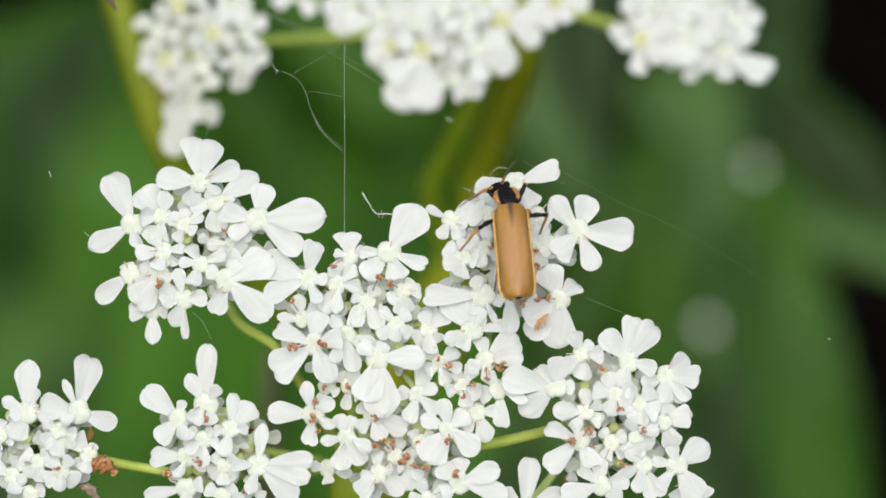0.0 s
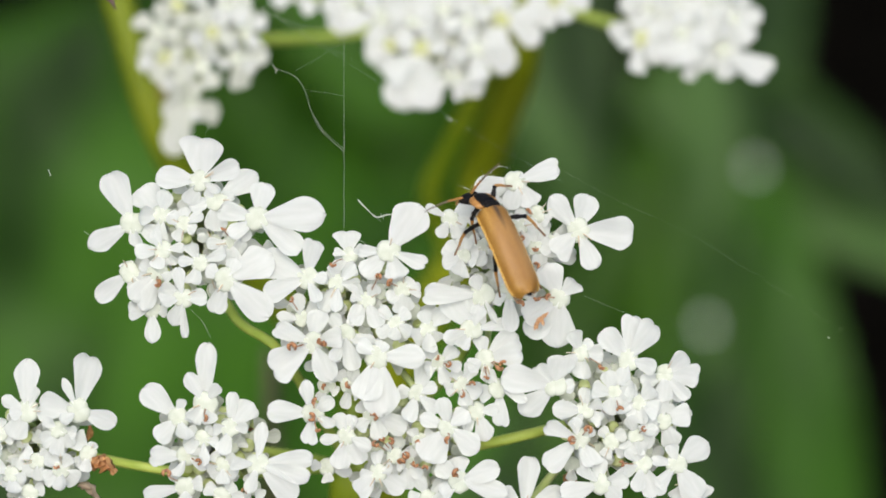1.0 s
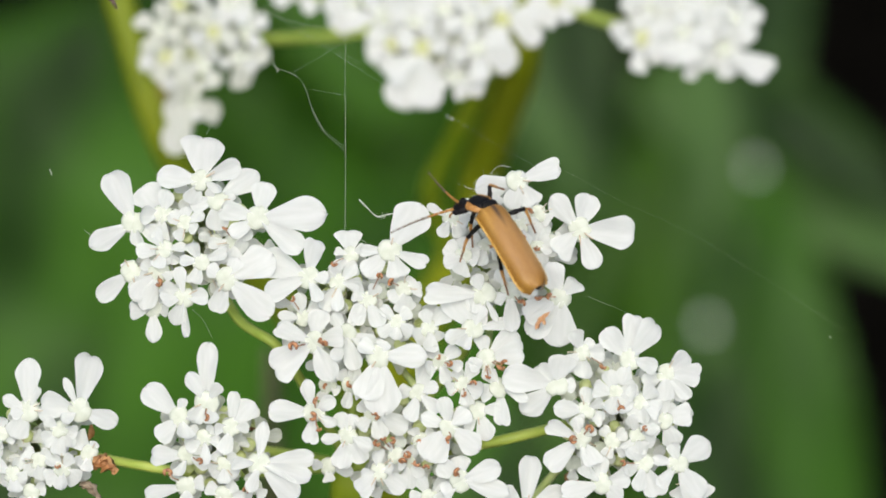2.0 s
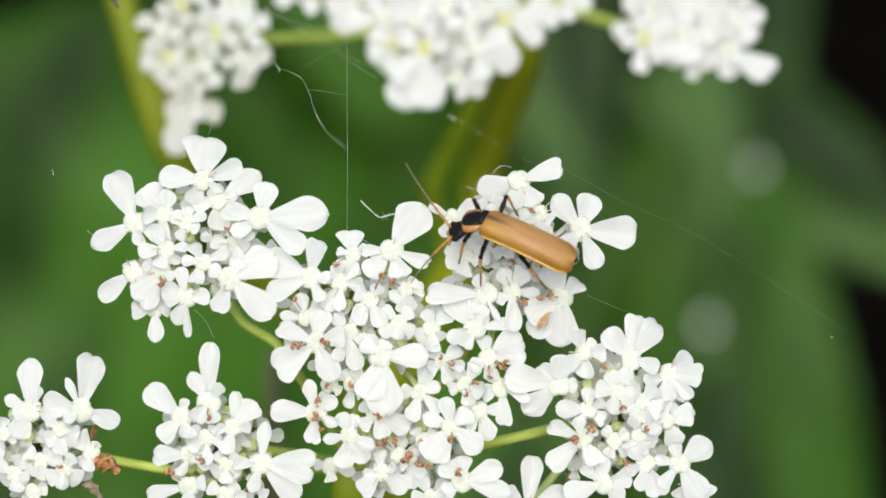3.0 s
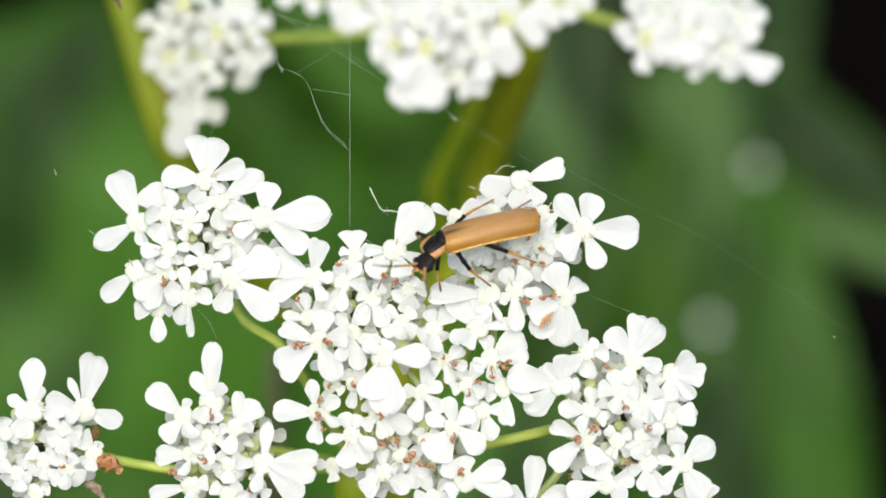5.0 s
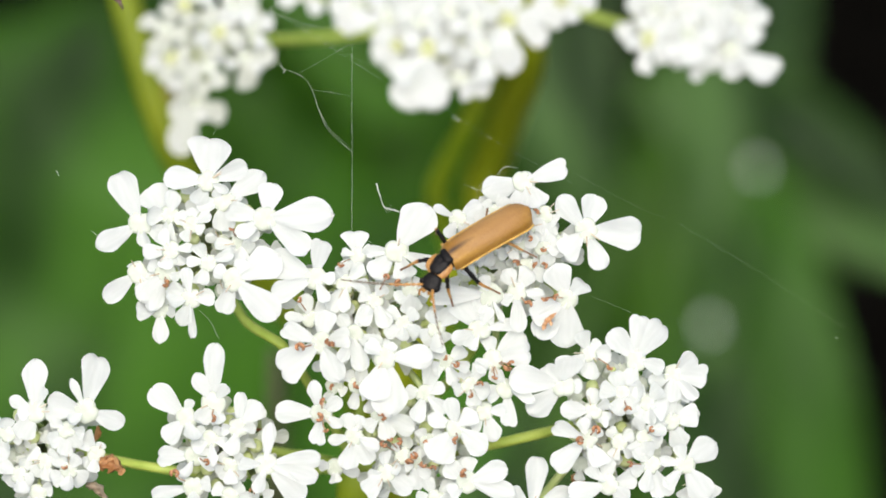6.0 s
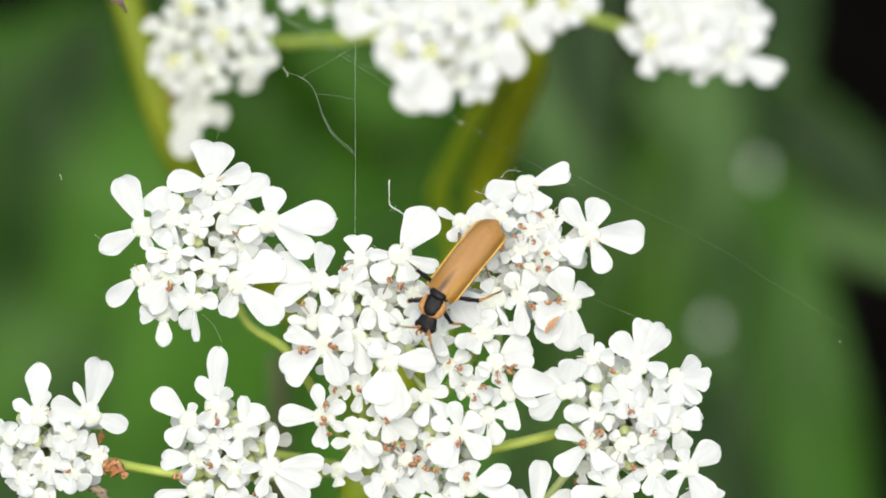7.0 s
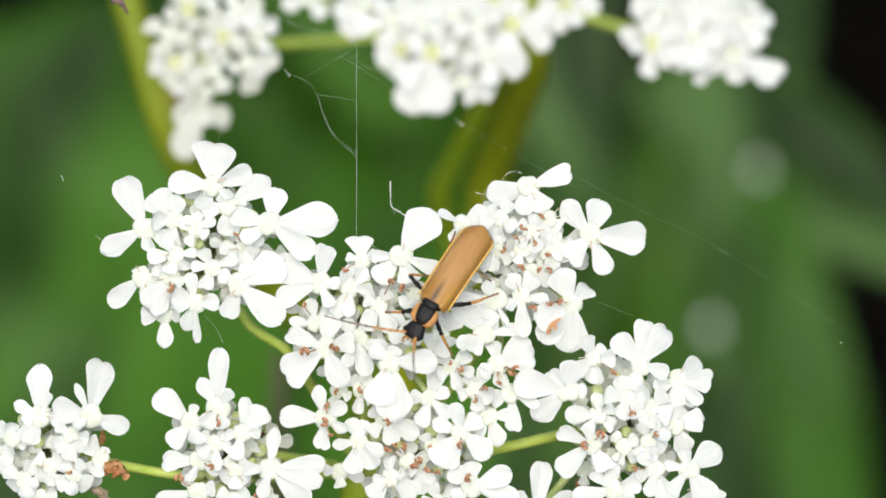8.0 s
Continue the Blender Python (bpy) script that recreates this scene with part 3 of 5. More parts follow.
floret(cluster, 4.40, -5.40, [(74, 2.29, 1.76), (249, 2.23, 1.52), (320, 2.07, 1.28), (173, 1.53, 1.36), (23, 1.52, 1.20)], lift=1.2)
floret(cluster, 6.00, -3.20, [(43, 1.64, 1.36), (128, 1.42, 1.44), (205, 1.32, 1.36), (288, 1.59, 1.36), (347, 1.73, 1.12)], anthers=[(-0.20, 0.40), (0.60, -0.08)], lift=1.0)
floret(cluster, 7.60, -4.80, [(61, 1.83, 1.36), (196, 1.42, 1.36), (341, 1.70, 1.68), (115, 1.32, 1.12), (279, 1.62, 1.36)], anthers=[(0.68, 0.12), (0.00, -0.64)], lift=1.2)
floret(cluster, -3.00, -6.80, [(176, 3.45, 1.84), (106, 2.49, 1.20), (261, 2.35, 1.36), (328, 1.94, 1.04), (35, 1.81, 1.36)], anthers=[(0.24, 0.88), (-0.08, -0.20), (0.36, -1.04)], lift=1.5)
floret(cluster, -0.40, -4.80, [(257, 1.84, 1.12), (130, 1.36, 1.28), (321, 1.14, 1.20), (72, 1.26, 1.12)], anthers=[(0.00, 0.08)], lift=0.6)
floret(cluster, -2.00, -4.80, [(243, 1.34, 1.04), (113, 1.22, 1.12), (328, 1.04, 1.04), (48, 1.19, 1.04)], anthers=[(-0.16, -0.08)], lift=0.2)
fill_cluster(cluster, 16, 37, 0.8, -2.1)
fill_cluster(cluster, 10, 371, 0.72, -1.15)
fill_buds(cluster, 27, 337)

cluster = flower_cluster(-2.40, -13.92, 0.0, 6.0, 'D')
floret(cluster, -4.40, 0.60, [(190, 1.99, 1.04), (258, 2.57, 1.76), (299, 2.38, 1.52), (334, 2.04, 1.28), (112, 1.85, 1.28), (72, 1.68, 1.20)], lift=1.3)
floret(cluster, -2.20, -2.00, [(224, 2.23, 1.92), (328, 2.46, 1.76), (95, 1.73, 1.12), (185, 1.37, 1.12), (16, 1.33, 1.04)], lift=1.2)
floret(cluster, -2.52, 2.12, [(219, 1.65, 1.52), (146, 1.44, 1.28), (287, 1.92, 1.52), (338, 2.76, 1.84), (39, 1.65, 1.28)], anthers=[(0.08, -0.08)], lift=1.0)
floret(cluster, 2.80, 1.20, [(158, 2.28, 1.44), (102, 2.17, 1.52), (324, 2.81, 1.92), (236, 2.94, 2.64), (40, 1.93, 1.76)], anthers=[(0.00, -0.84)], lift=1.8)
floret(cluster, 4.80, 2.40, [(3, 1.64, 1.12), (291, 2.35, 1.52), (138, 1.25, 1.12), (233, 1.66, 1.28)], lift=1.0)
floret(cluster, 6.40, 4.00, [(272, 2.92, 1.44), (337, 2.17, 0.96), (196, 1.62, 1.68), (129, 1.59, 1.36), (51, 1.59, 1.28)], lift=1.2)
floret(cluster, 3.60, -2.60, [(96, 1.85, 1.84), (20, 3.02, 1.84), (141, 2.02, 1.76), (345, 3.73, 1.76), (214, 1.70, 1.60)], anthers=[(-0.28, 0.68)], lift=1.6)
floret(cluster, -0.20, -1.40, [(127, 1.60, 0.96), (56, 1.44, 0.88), (203, 1.22, 1.12), (322, 1.42, 1.12), (272, 1.92, 1.28)], anthers=[(0.00, 0.72), (-0.28, 0.24), (0.68, 0.08), (1.36, -0.20)], lift=0.9)
floret(cluster, 0.80, 0.20, [(123, 1.24, 1.04), (39, 1.28, 1.12), (224, 1.27, 0.88), (311, 1.28, 1.12)], anthers=[(-0.12, -0.08)], lift=0.8)
floret(cluster, -1.00, -0.80, [(304, 1.30, 0.80), (123, 1.19, 0.80), (14, 1.15, 0.72)], anthers=[(-1.32, 0.92), (-0.88, 1.24), (-0.24, 1.08)], lift=1.2)
floret(cluster, -5.80, -1.60, [(347, 1.89, 1.12), (171, 1.22, 1.04), (277, 1.25, 1.12)], lift=-0.4)
floret(cluster, 1.40, -3.80, [(117, 1.79, 1.20), (56, 1.84, 1.20), (180, 1.60, 1.44), (0, 1.60, 1.44)], lift=0.6)
fill_cluster(cluster, 14, 51, 0.8, -2.1)
fill_cluster(cluster, 8, 511, 0.72, -1.15)
fill_buds(cluster, 23, 351)

cluster = flower_cluster(4.00, -0.32, 0.0, 6.0, 'B')
floret(cluster, 1.20, 5.08, [(17, 3.43, 1.84), (196, 3.20, 2.32), (256, 2.14, 1.76), (304, 2.31, 1.76), (39, 0.77, 0.56)], lift=0.9)
floret(cluster, 5.60, 1.60, [(72, 2.73, 2.16), (355, 4.22, 2.88), (294, 3.20, 1.76), (226, 2.60, 2.16), (132, 3.23, 1.84)], lift=1.2)
floret(cluster, 4.28, -3.20, [(45, 1.87, 1.76), (208, 3.17, 2.32), (270, 3.72, 2.72), (113, 2.65, 2.48), (231, 3.67, 2.24)], anthers=[(-1.60, 0.04), (-0.80, 0.04)], lift=1.8)
floret(cluster, -3.48, 2.40, [(153, 2.06, 0.80), (33, 2.11, 1.60), (345, 1.41, 1.20), (240, 1.61, 1.20), (300, 1.61, 1.28)], lift=0.6)
floret(cluster, -1.92, -5.48, [(126, 3.35, 2.48), (12, 2.98, 1.04), (201, 2.19, 1.44), (237, 1.71, 1.44), (72, 1.94, 1.44)], lift=1.6)
floret(cluster, -1.20, -3.00, [(179, 4.52, 1.84), (228, 1.61, 1.60), (263, 2.18, 1.36), (297, 2.34, 0.60), (113, 1.56, 1.36)], lift=1.4)
floret(cluster, 0.68, -2.80, [(115, 1.90, 1.52), (57, 2.05, 1.68), (355, 2.09, 1.12), (273, 2.92, 1.44), (212, 1.42, 1.20)], anthers=[(0.80, -0.84)], lift=1.5)
floret(cluster, -0.80, 2.80, [(145, 1.32, 1.36), (59, 1.54, 1.36), (325, 1.32, 1.36), (252, 1.64, 1.44), (196, 1.62, 1.28)], lift=0.8)
floret(cluster, -1.00, 0.40, [(157, 1.31, 1.36), (83, 1.33, 1.20), (329, 1.31, 1.12), (247, 1.43, 1.36), (204, 1.49, 1.12)], anthers=[(0.40, 0.12)], lift=0.9)
floret(cluster, 1.40, 1.80, [(143, 1.20, 1.20), (74, 1.42, 1.28), (10, 1.38, 1.28), (288, 1.52, 1.28), (223, 1.42, 1.12)], anthers=[(-0.60, 0.32), (0.20, -0.80)], lift=1.2)
floret(cluster, 0.80, 0.60, [(94, 0.64, 0.96), (217, 1.06, 1.04), (314, 1.22, 0.96), (247, 1.31, 0.96)], anthers=[(-0.52, 0.88)], lift=1.4)
floret(cluster, 2.52, 0.40, [(41, 1.28, 1.36), (93, 1.40, 1.12), (212, 1.13, 1.12), (289, 1.48, 1.44), (348, 1.31, 1.12)], anthers=[(0.08, -0.08)], lift=1.0)
floret(cluster, 1.40, -1.00, [(153, 1.07, 1.04), (23, 1.04, 1.12), (330, 1.76, 1.44), (261, 1.05, 1.12)], anthers=[(-0.80, 0.24)], lift=1.0)
floret(cluster, -2.60, -0.28, [(147, 1.62, 1.60), (80, 1.38, 1.36), (344, 1.16, 1.44), (258, 1.55, 1.68), (198, 1.52, 1.36)], lift=1.2)
floret(cluster, -1.00, -7.60, [(43, 3.08, 1.92), (12, 2.94, 2.16), (100, 1.83, 1.36), (202, 1.38, 1.36), (276, 1.57, 1.28)], anthers=[(0.12, -1.16), (1.00, -0.44), (1.28, -0.28)], lift=1.2)
floret(cluster, 2.20, -0.60, [(322, 1.42, 1.60), (25, 1.32, 1.36), (252, 1.26, 1.20)], anthers=[(-0.16, -0.32), (0.40, -0.32)], lift=0.4)
floret(cluster, 2.68, 2.68, [(330, 1.11, 1.36), (285, 1.82, 1.36), (212, 1.04, 1.44), (121, 0.93, 1.20)], anthers=[(-0.68, 0.16)], lift=1.0)
floret(cluster, 3.60, 0.60, [(37, 1.06, 0.96), (292, 0.95, 1.36), (210, 0.97, 1.20), (163, 1.13, 1.12)], lift=0.6)
fill_cluster(cluster, 14, 71, 0.95, -1.3)
fill_cluster(cluster, 9, 77, 0.8, -0.9)
fill_buds(cluster, 23, 371)

cluster = flower_cluster(12.36, -11.52, 0.0, 6.8, 'E')
floret(cluster, -4.40, 1.80, [(170, 3.99, 2.32), (222, 3.34, 2.00), (132, 2.04, 1.52), (357, 1.44, 1.36), (78, 2.29, 2.64)], lift=1.7)
floret(cluster, -2.60, 4.12, [(357, 1.72, 1.60), (110, 1.78, 1.60), (46, 1.22, 1.04), (276, 1.93, 1.60), (219, 1.79, 1.60)], anthers=[(1.48, -0.92)], lift=1.0)
floret(cluster, 0.80, 3.60, [(83, 3.38, 1.84), (53, 3.46, 2.00), (131, 2.92, 2.00), (344, 2.16, 1.52), (248, 1.94, 1.60)], lift=1.3)
floret(cluster, 3.40, 2.60, [(42, 2.21, 1.68), (356, 2.60, 2.00), (312, 2.52, 1.12), (204, 1.97, 1.52), (265, 2.09, 1.76)], lift=1.1)
floret(cluster, 3.20, -0.68, [(11, 2.16, 2.16), (295, 2.29, 1.76), (166, 1.65, 1.44), (97, 1.86, 1.76), (216, 1.89, 1.36)], lift=1.2)
floret(cluster, 4.20, -3.80, [(36, 2.83, 2.32), (303, 3.15, 2.32), (168, 1.92, 0.96), (230, 2.30, 1.28), (105, 1.66, 1.28)], lift=1.3)
floret(cluster, 1.80, -3.80, [(294, 2.70, 1.92), (132, 1.61, 1.20), (94, 1.84, 1.20), (203, 1.61, 1.28), (258, 2.05, 1.44)], anthers=[(-1.52, 0.08)], lift=1.3)
floret(cluster, -1.20, -5.20, [(197, 3.10, 1.92), (14, 2.22, 1.76), (319, 1.90, 1.68), (92, 2.04, 1.52), (139, 2.13, 1.20)], lift=1.4)
floret(cluster, -2.72, -2.00, [(221, 3.38, 2.00), (156, 2.79, 1.36), (300, 2.37, 1.68), (282, 2.98, 0.76), (104, 1.61, 1.12), (30, 1.38, 1.04)], anthers=[(-0.48, -0.04), (0.64, 0.68)], lift=1.6)
floret(cluster, -2.32, -0.00, [(175, 2.25, 1.60), (85, 1.73, 1.20), (331, 1.56, 1.36), (27, 1.52, 1.12), (241, 1.32, 1.12)], lift=1.3)
floret(cluster, -0.20, 1.20, [(166, 1.85, 1.60), (108, 1.72, 1.52), (7, 1.65, 1.92), (249, 1.67, 1.52), (300, 1.70, 1.44)], anthers=[(0.36, -1.08)], lift=1.3)
floret(cluster, 1.40, -1.80, [(112, 1.63, 1.20), (336, 1.36, 1.36), (224, 1.61, 0.96), (22, 1.69, 1.20), (272, 1.44, 1.20)], anthers=[(0.44, 0.56)], lift=1.4)
floret(cluster, 1.60, 0.60, [(131, 1.48, 1.36), (49, 1.59, 1.68), (335, 1.68, 1.84), (213, 1.33, 1.36), (270, 1.60, 1.28)], lift=1.6)
floret(cluster, -0.40, -2.20, [(128, 1.31, 1.12), (32, 1.22, 1.12), (245, 1.32, 1.20), (315, 1.47, 1.12)], lift=0.9)
floret(cluster, 3.40, 1.00, [(11, 1.26, 1.36), (233, 1.51, 1.36), (285, 1.41, 1.36)], lift=0.8)
floret(cluster, -6.60, -7.08, [(83, 4.19, 1.92), (137, 2.46, 1.60), (23, 3.26, 2.00)], lift=1.0)
floret(cluster, -3.20, -3.80, [(266, 1.28, 0.96), (42, 1.08, 0.96)], lift=-1.0)
floret(cluster, 5.20, -5.00, [(313, 1.75, 2.00), (230, 1.87, 1.76)], lift=0.4)
fill_cluster(cluster, 16, 91, 0.85, -2.1)
fill_cluster(cluster, 11, 911, 0.72, -1.15)
fill_buds(cluster, 27, 391)

cluster = flower_cluster(-16.00, -14.12, 0.0, 5.2, 'F')
floret(cluster, -2.68, 2.08, [(139, 3.51, 2.08), (224, 2.32, 1.68), (10, 1.38, 1.28), (288, 1.85, 1.52), (81, 1.46, 0.96)], lift=1.0)
floret(cluster, -0.80, 3.12, [(89, 4.52, 1.76), (121, 2.60, 1.36), (54, 1.78, 1.12), (233, 1.80, 1.60), (289, 1.61, 1.44)], anthers=[(0.04, -0.96)], lift=1.2)
floret(cluster, 1.00, 1.40, [(85, 2.73, 1.20), (253, 2.14, 1.44), (50, 2.47, 2.00), (185, 1.37, 1.12), (358, 1.28, 1.04)], lift=1.3)
floret(cluster, 2.92, -1.20, [(8, 4.20, 1.68), (320, 3.86, 2.24), (84, 3.14, 1.20), (176, 2.09, 1.20), (253, 2.18, 1.20), (345, 4.13, 1.60)], lift=1.5)
floret(cluster, -2.12, -0.60, [(179, 2.80, 1.68), (247, 1.86, 1.04), (38, 1.22, 1.36), (332, 1.81, 1.20), (81, 1.50, 1.12)], anthers=[(0.88, -0.36)], lift=0.8)
floret(cluster, -1.00, 0.60, [(149, 1.31, 1.36), (46, 1.16, 1.12), (215, 1.46, 1.12), (277, 1.90, 0.96), (348, 1.31, 1.04)], lift=1.2)
floret(cluster, 0.40, -1.28, [(325, 1.41, 1.44), (211, 1.26, 1.44), (128, 1.22, 1.20), (36, 1.23, 1.04), (272, 1.44, 1.20)], lift=1.2)
floret(cluster, -2.20, -2.80, [(191, 3.26, 1.36), (133, 1.64, 1.04), (13, 1.40, 1.44), (270, 1.20, 1.44)], anthers=[(-1.28, 1.00)], lift=0.9)
floret(cluster, 0.40, -3.40, [(153, 1.48, 1.44), (43, 1.36, 1.36), (350, 1.66, 1.36), (239, 1.17, 1.36)], lift=1.0)
floret(cluster, 2.52, -2.80, [(242, 1.36, 1.04), (321, 1.14, 1.12), (117, 1.07, 0.96)], anthers=[(0.08, 0.32), (-0.48, -0.24)], lift=0.6)
fill_cluster(cluster, 10, 103, 0.8, -2.1)
fill_cluster(cluster, 5, 1031, 0.72, -1.15)
fill_buds(cluster, 17, 403)

cluster = flower_cluster(-28.80, -13.92, 0.0, 5.2, 'G')
floret(cluster, -0.60, 2.40, [(92, 3.80, 2.00), (154, 2.13, 1.20), (192, 1.31, 1.28), (242, 2.40, 1.92), (64, 2.00, 0.80)], lift=1.2)
floret(cluster, 3.00, 2.40, [(76, 4.40, 2.32), (339, 2.96, 1.68), (170, 3.01, 2.48), (115, 2.61, 0.72), (216, 1.58, 1.20)], lift=1.4)
floret(cluster, 1.60, 1.08, [(216, 1.63, 1.44), (264, 2.01, 1.44), (347, 1.44, 1.36), (146, 1.30, 1.04), (306, 1.69, 1.20)], lift=1.2)
floret(cluster, 3.72, -0.68, [(128, 1.82, 2.00), (220, 1.25, 1.20), (61, 1.00, 0.96), (260, 1.38, 1.20)], lift=0.8)
floret(cluster, 1.80, -1.80, [(208, 1.54, 1.52), (325, 1.55, 1.76), (54, 1.38, 1.20), (133, 1.42, 1.28), (270, 1.60, 1.36)], anthers=[(-0.24, 0.32)], lift=1.0)
floret(cluster, -1.80, -2.12, [(149, 1.69, 1.44), (54, 1.38, 1.36), (215, 1.26, 1.36), (283, 1.48, 1.36), (342, 1.26, 1.20)], lift=0.8)
floret(cluster, 0.12, -1.20, [(146, 1.35, 1.44), (41, 1.16, 1.28), (224, 1.44, 1.28), (282, 1.51, 1.28)], lift=0.9)
floret(cluster, -2.60, 0.80, [(142, 1.62, 1.60), (339, 1.20, 1.36), (252, 1.30, 1.44), (90, 1.24, 1.36), (23, 1.56, 1.36)], lift=0.8)
floret(cluster, -0.40, -3.40, [(153, 1.22, 1.20), (17, 1.13, 1.28), (272, 1.12, 1.36), (233, 1.00, 1.20)], lift=0.6)
floret(cluster, -3.80, -0.20, [(104, 1.65, 1.60), (342, 1.52, 1.44), (299, 1.65, 1.36)], lift=0.6)
fill_cluster(cluster, 10, 115, 0.8, -2.1)
fill_cluster(cluster, 6, 1151, 0.72, -1.15)
fill_buds(cluster, 17, 415)

cluster = flower_cluster(-16.78, 15.26, -45.0, 4.8, 'U1')
floret(cluster, -1.32, -5.69, [(205, 2.66, 2.05), (247, 4.79, 2.97), (335, 2.89, 2.14), (285, 1.86, 1.58), (70, 1.77, 1.58)])
floret(cluster, 2.58, -2.16, [(10, 2.79, 1.95), (100, 2.05, 1.77), (278, 2.70, 2.14), (200, 1.68, 1.40), (330, 1.95, 1.58)])
floret(cluster, -0.21, -2.73, [(200, 2.42, 2.05), (300, 2.14, 1.77), (100, 2.05, 1.68), (40, 1.77, 1.49)])
floret(cluster, 0.54, -0.12, [(120, 2.52, 2.14), (60, 2.52, 2.14), (190, 2.14, 1.86), (345, 2.05, 1.86), (265, 1.86, 1.40)])
floret(cluster, -3.98, 0.21, [(150, 2.23, 1.95), (60, 2.14, 1.77), (245, 2.14, 1.86), (350, 2.05, 1.77)])
floret(cluster, -3.51, -2.12, [(190, 2.23, 1.77), (255, 2.14, 1.86), (20, 1.86, 1.58), (110, 1.95, 1.58)])
floret(cluster, -2.35, 2.26, [(120, 2.23, 1.95), (200, 2.14, 1.86), (40, 2.14, 1.77), (290, 1.86, 1.58)])
floret(cluster, 1.61, 2.07, [(30, 2.42, 2.14), (110, 2.14, 1.86), (330, 2.33, 2.05), (210, 2.05, 1.68)])
floret(cluster, 3.23, 0.30, [(20, 2.14, 1.86), (85, 2.05, 1.77), (300, 1.86, 1.58)])
floret(cluster, -0.49, 3.75, [(90, 2.14, 1.86), (180, 2.14, 1.86), (10, 2.14, 1.86), (270, 1.86, 1.68)])
floret(cluster, -1.89, -3.89, [(190, 2.1, 1.9), (255, 2.2, 1.8), (330, 2.0, 1.7), (60, 1.9, 1.6), (120, 2.0, 1.7)])
fill_cluster(cluster, 9, 124, 0.75, -1.5)
fill_buds(cluster, 16, 424)

cluster = flower_cluster(0.02, 16.06, -45.0, 6.8, 'U2')
floret(cluster, -5.14, 0.40, [(187, 3.35, 2.23), (255, 2.79, 2.23), (120, 2.33, 1.95), (40, 2.14, 1.86), (325, 1.86, 1.58)])
floret(cluster, -1.74, -2.39, [(247, 5.6, 3.63), (222, 4.1, 2.60), (276, 5.25, 3.26), (150, 2.42, 2.14), (10, 2.14, 1.77)])
floret(cluster, 0.77, -4.72, [(345, 2.89, 2.33), (300, 2.05, 1.95), (205, 2.05, 1.77), (80, 1.86, 1.58)])
floret(cluster, 2.63, -2.31, [(343, 3.72, 2.98), (25, 3.07, 2.52), (282, 2.89, 2.14), (195, 2.05, 1.86), (110, 2.14, 1.86)])
floret(cluster, 4.95, 0.21, [(10, 3.44, 2.14), (330, 3.82, 2.23), (255, 2.42, 2.14), (150, 2.14, 1.86), (75, 2.14, 1.86)])
floret(cluster, -2.35, -0.07, [(160, 2.23, 1.86), (230, 2.14, 1.86), (320, 2.23, 1.86), (60, 2.05, 1.86)])
floret(cluster, -0.02, 0.95, [(140, 2.14, 1.86), (215, 2.14, 1.77), (290, 2.23, 1.86), (20, 2.14, 1.86), (80, 2.14, 1.86)])
floret(cluster, 2.07, 0.02, [(100, 2.14, 1.86), (190, 1.95, 1.68), (30, 2.14, 1.86), (270, 1.86, 1.58)])
floret(cluster, -4.35, -2.12, [(200, 2.33, 2.14), (130, 2.23, 1.86), (265, 2.33, 2.05), (20, 2.05, 1.68)])
floret(cluster, -7.70, 1.42, [(185, 2.42, 2.05), (240, 2.79, 2.23), (300, 2.42, 1.95), (60, 2.33, 1.86), (130, 2.23, 1.86)])
floret(cluster, -2.81, 2.54, [(180, 2.33, 1.95), (100, 2.33, 1.95), (260, 2.14, 1.86), (350, 2.14, 1.86)])
floret(cluster, 3.47, 2.44, [(180, 2.33, 1.95), (60, 2.33, 1.95), (250, 2.14, 1.86), (330, 2.33, 1.86)])
floret(cluster, 9.38, 1.79, [(240, 2.70, 2.14), (0, 2.89, 2.05), (180, 2.60, 2.05), (300, 2.23, 1.86), (80, 2.14, 1.86)])
floret(cluster, -11.98, 2.26, [(200, 2.33, 1.68), (310, 2.14, 1.77), (30, 2.33, 1.77), (110, 2.14, 1.68)])
fill_cluster(cluster, 26, 133, 0.9, -0.8)

cluster = flower_cluster(17.30, 16.54, -45.0, 5.4, 'U3')
floret(cluster, 3.17, -2.98, [(328, 4.47, 2.89), (268, 2.52, 1.86), (200, 2.79, 2.14), (100, 2.14, 1.86), (40, 2.42, 2.14)])
floret(cluster, -3.82, -2.05, [(262, 3.07, 1.68), (320, 2.60, 2.14), (190, 2.14, 1.77), (100, 2.05, 1.77), (30, 2.14, 1.86)])
floret(cluster, 4.09, -0.33, [(5, 2.05, 1.95), (300, 2.23, 1.95), (70, 2.05, 1.86), (150, 2.05, 1.86), (230, 2.14, 1.86)])
floret(cluster, -0.46, -1.68, [(230, 2.60, 2.42), (290, 2.70, 2.79), (0, 2.79, 2.23), (150, 2.42, 2.05), (80, 2.14, 1.86)])
fill_cluster(cluster, 20, 139, 1.15, 0.0)
fill_cluster(cluster, 12, 145, 1.0, -0.8)

# ---- stems ----
def stem_thing(name, label, category, pieces):
    """Stems as one thing: pieces are (part name, places in u, v, w mm, first and last radius in mm, material)."""
    first = spot(*pieces[0][1][0])
    base = new(name)
    base.matrix_world = Matrix.Translation(first)
    inv = base.matrix_world.inverted()
    for part_name, places, r0, r1, material in pieces:
        part(part_name, stem_between([inv @ (spot(*p) if len(p) == 3 else Vector((p[0], p[1], -0.002))) for p in places], r0 * MM, r1 * MM, 8, 12), material, base)
    return tagged(base, label, category)


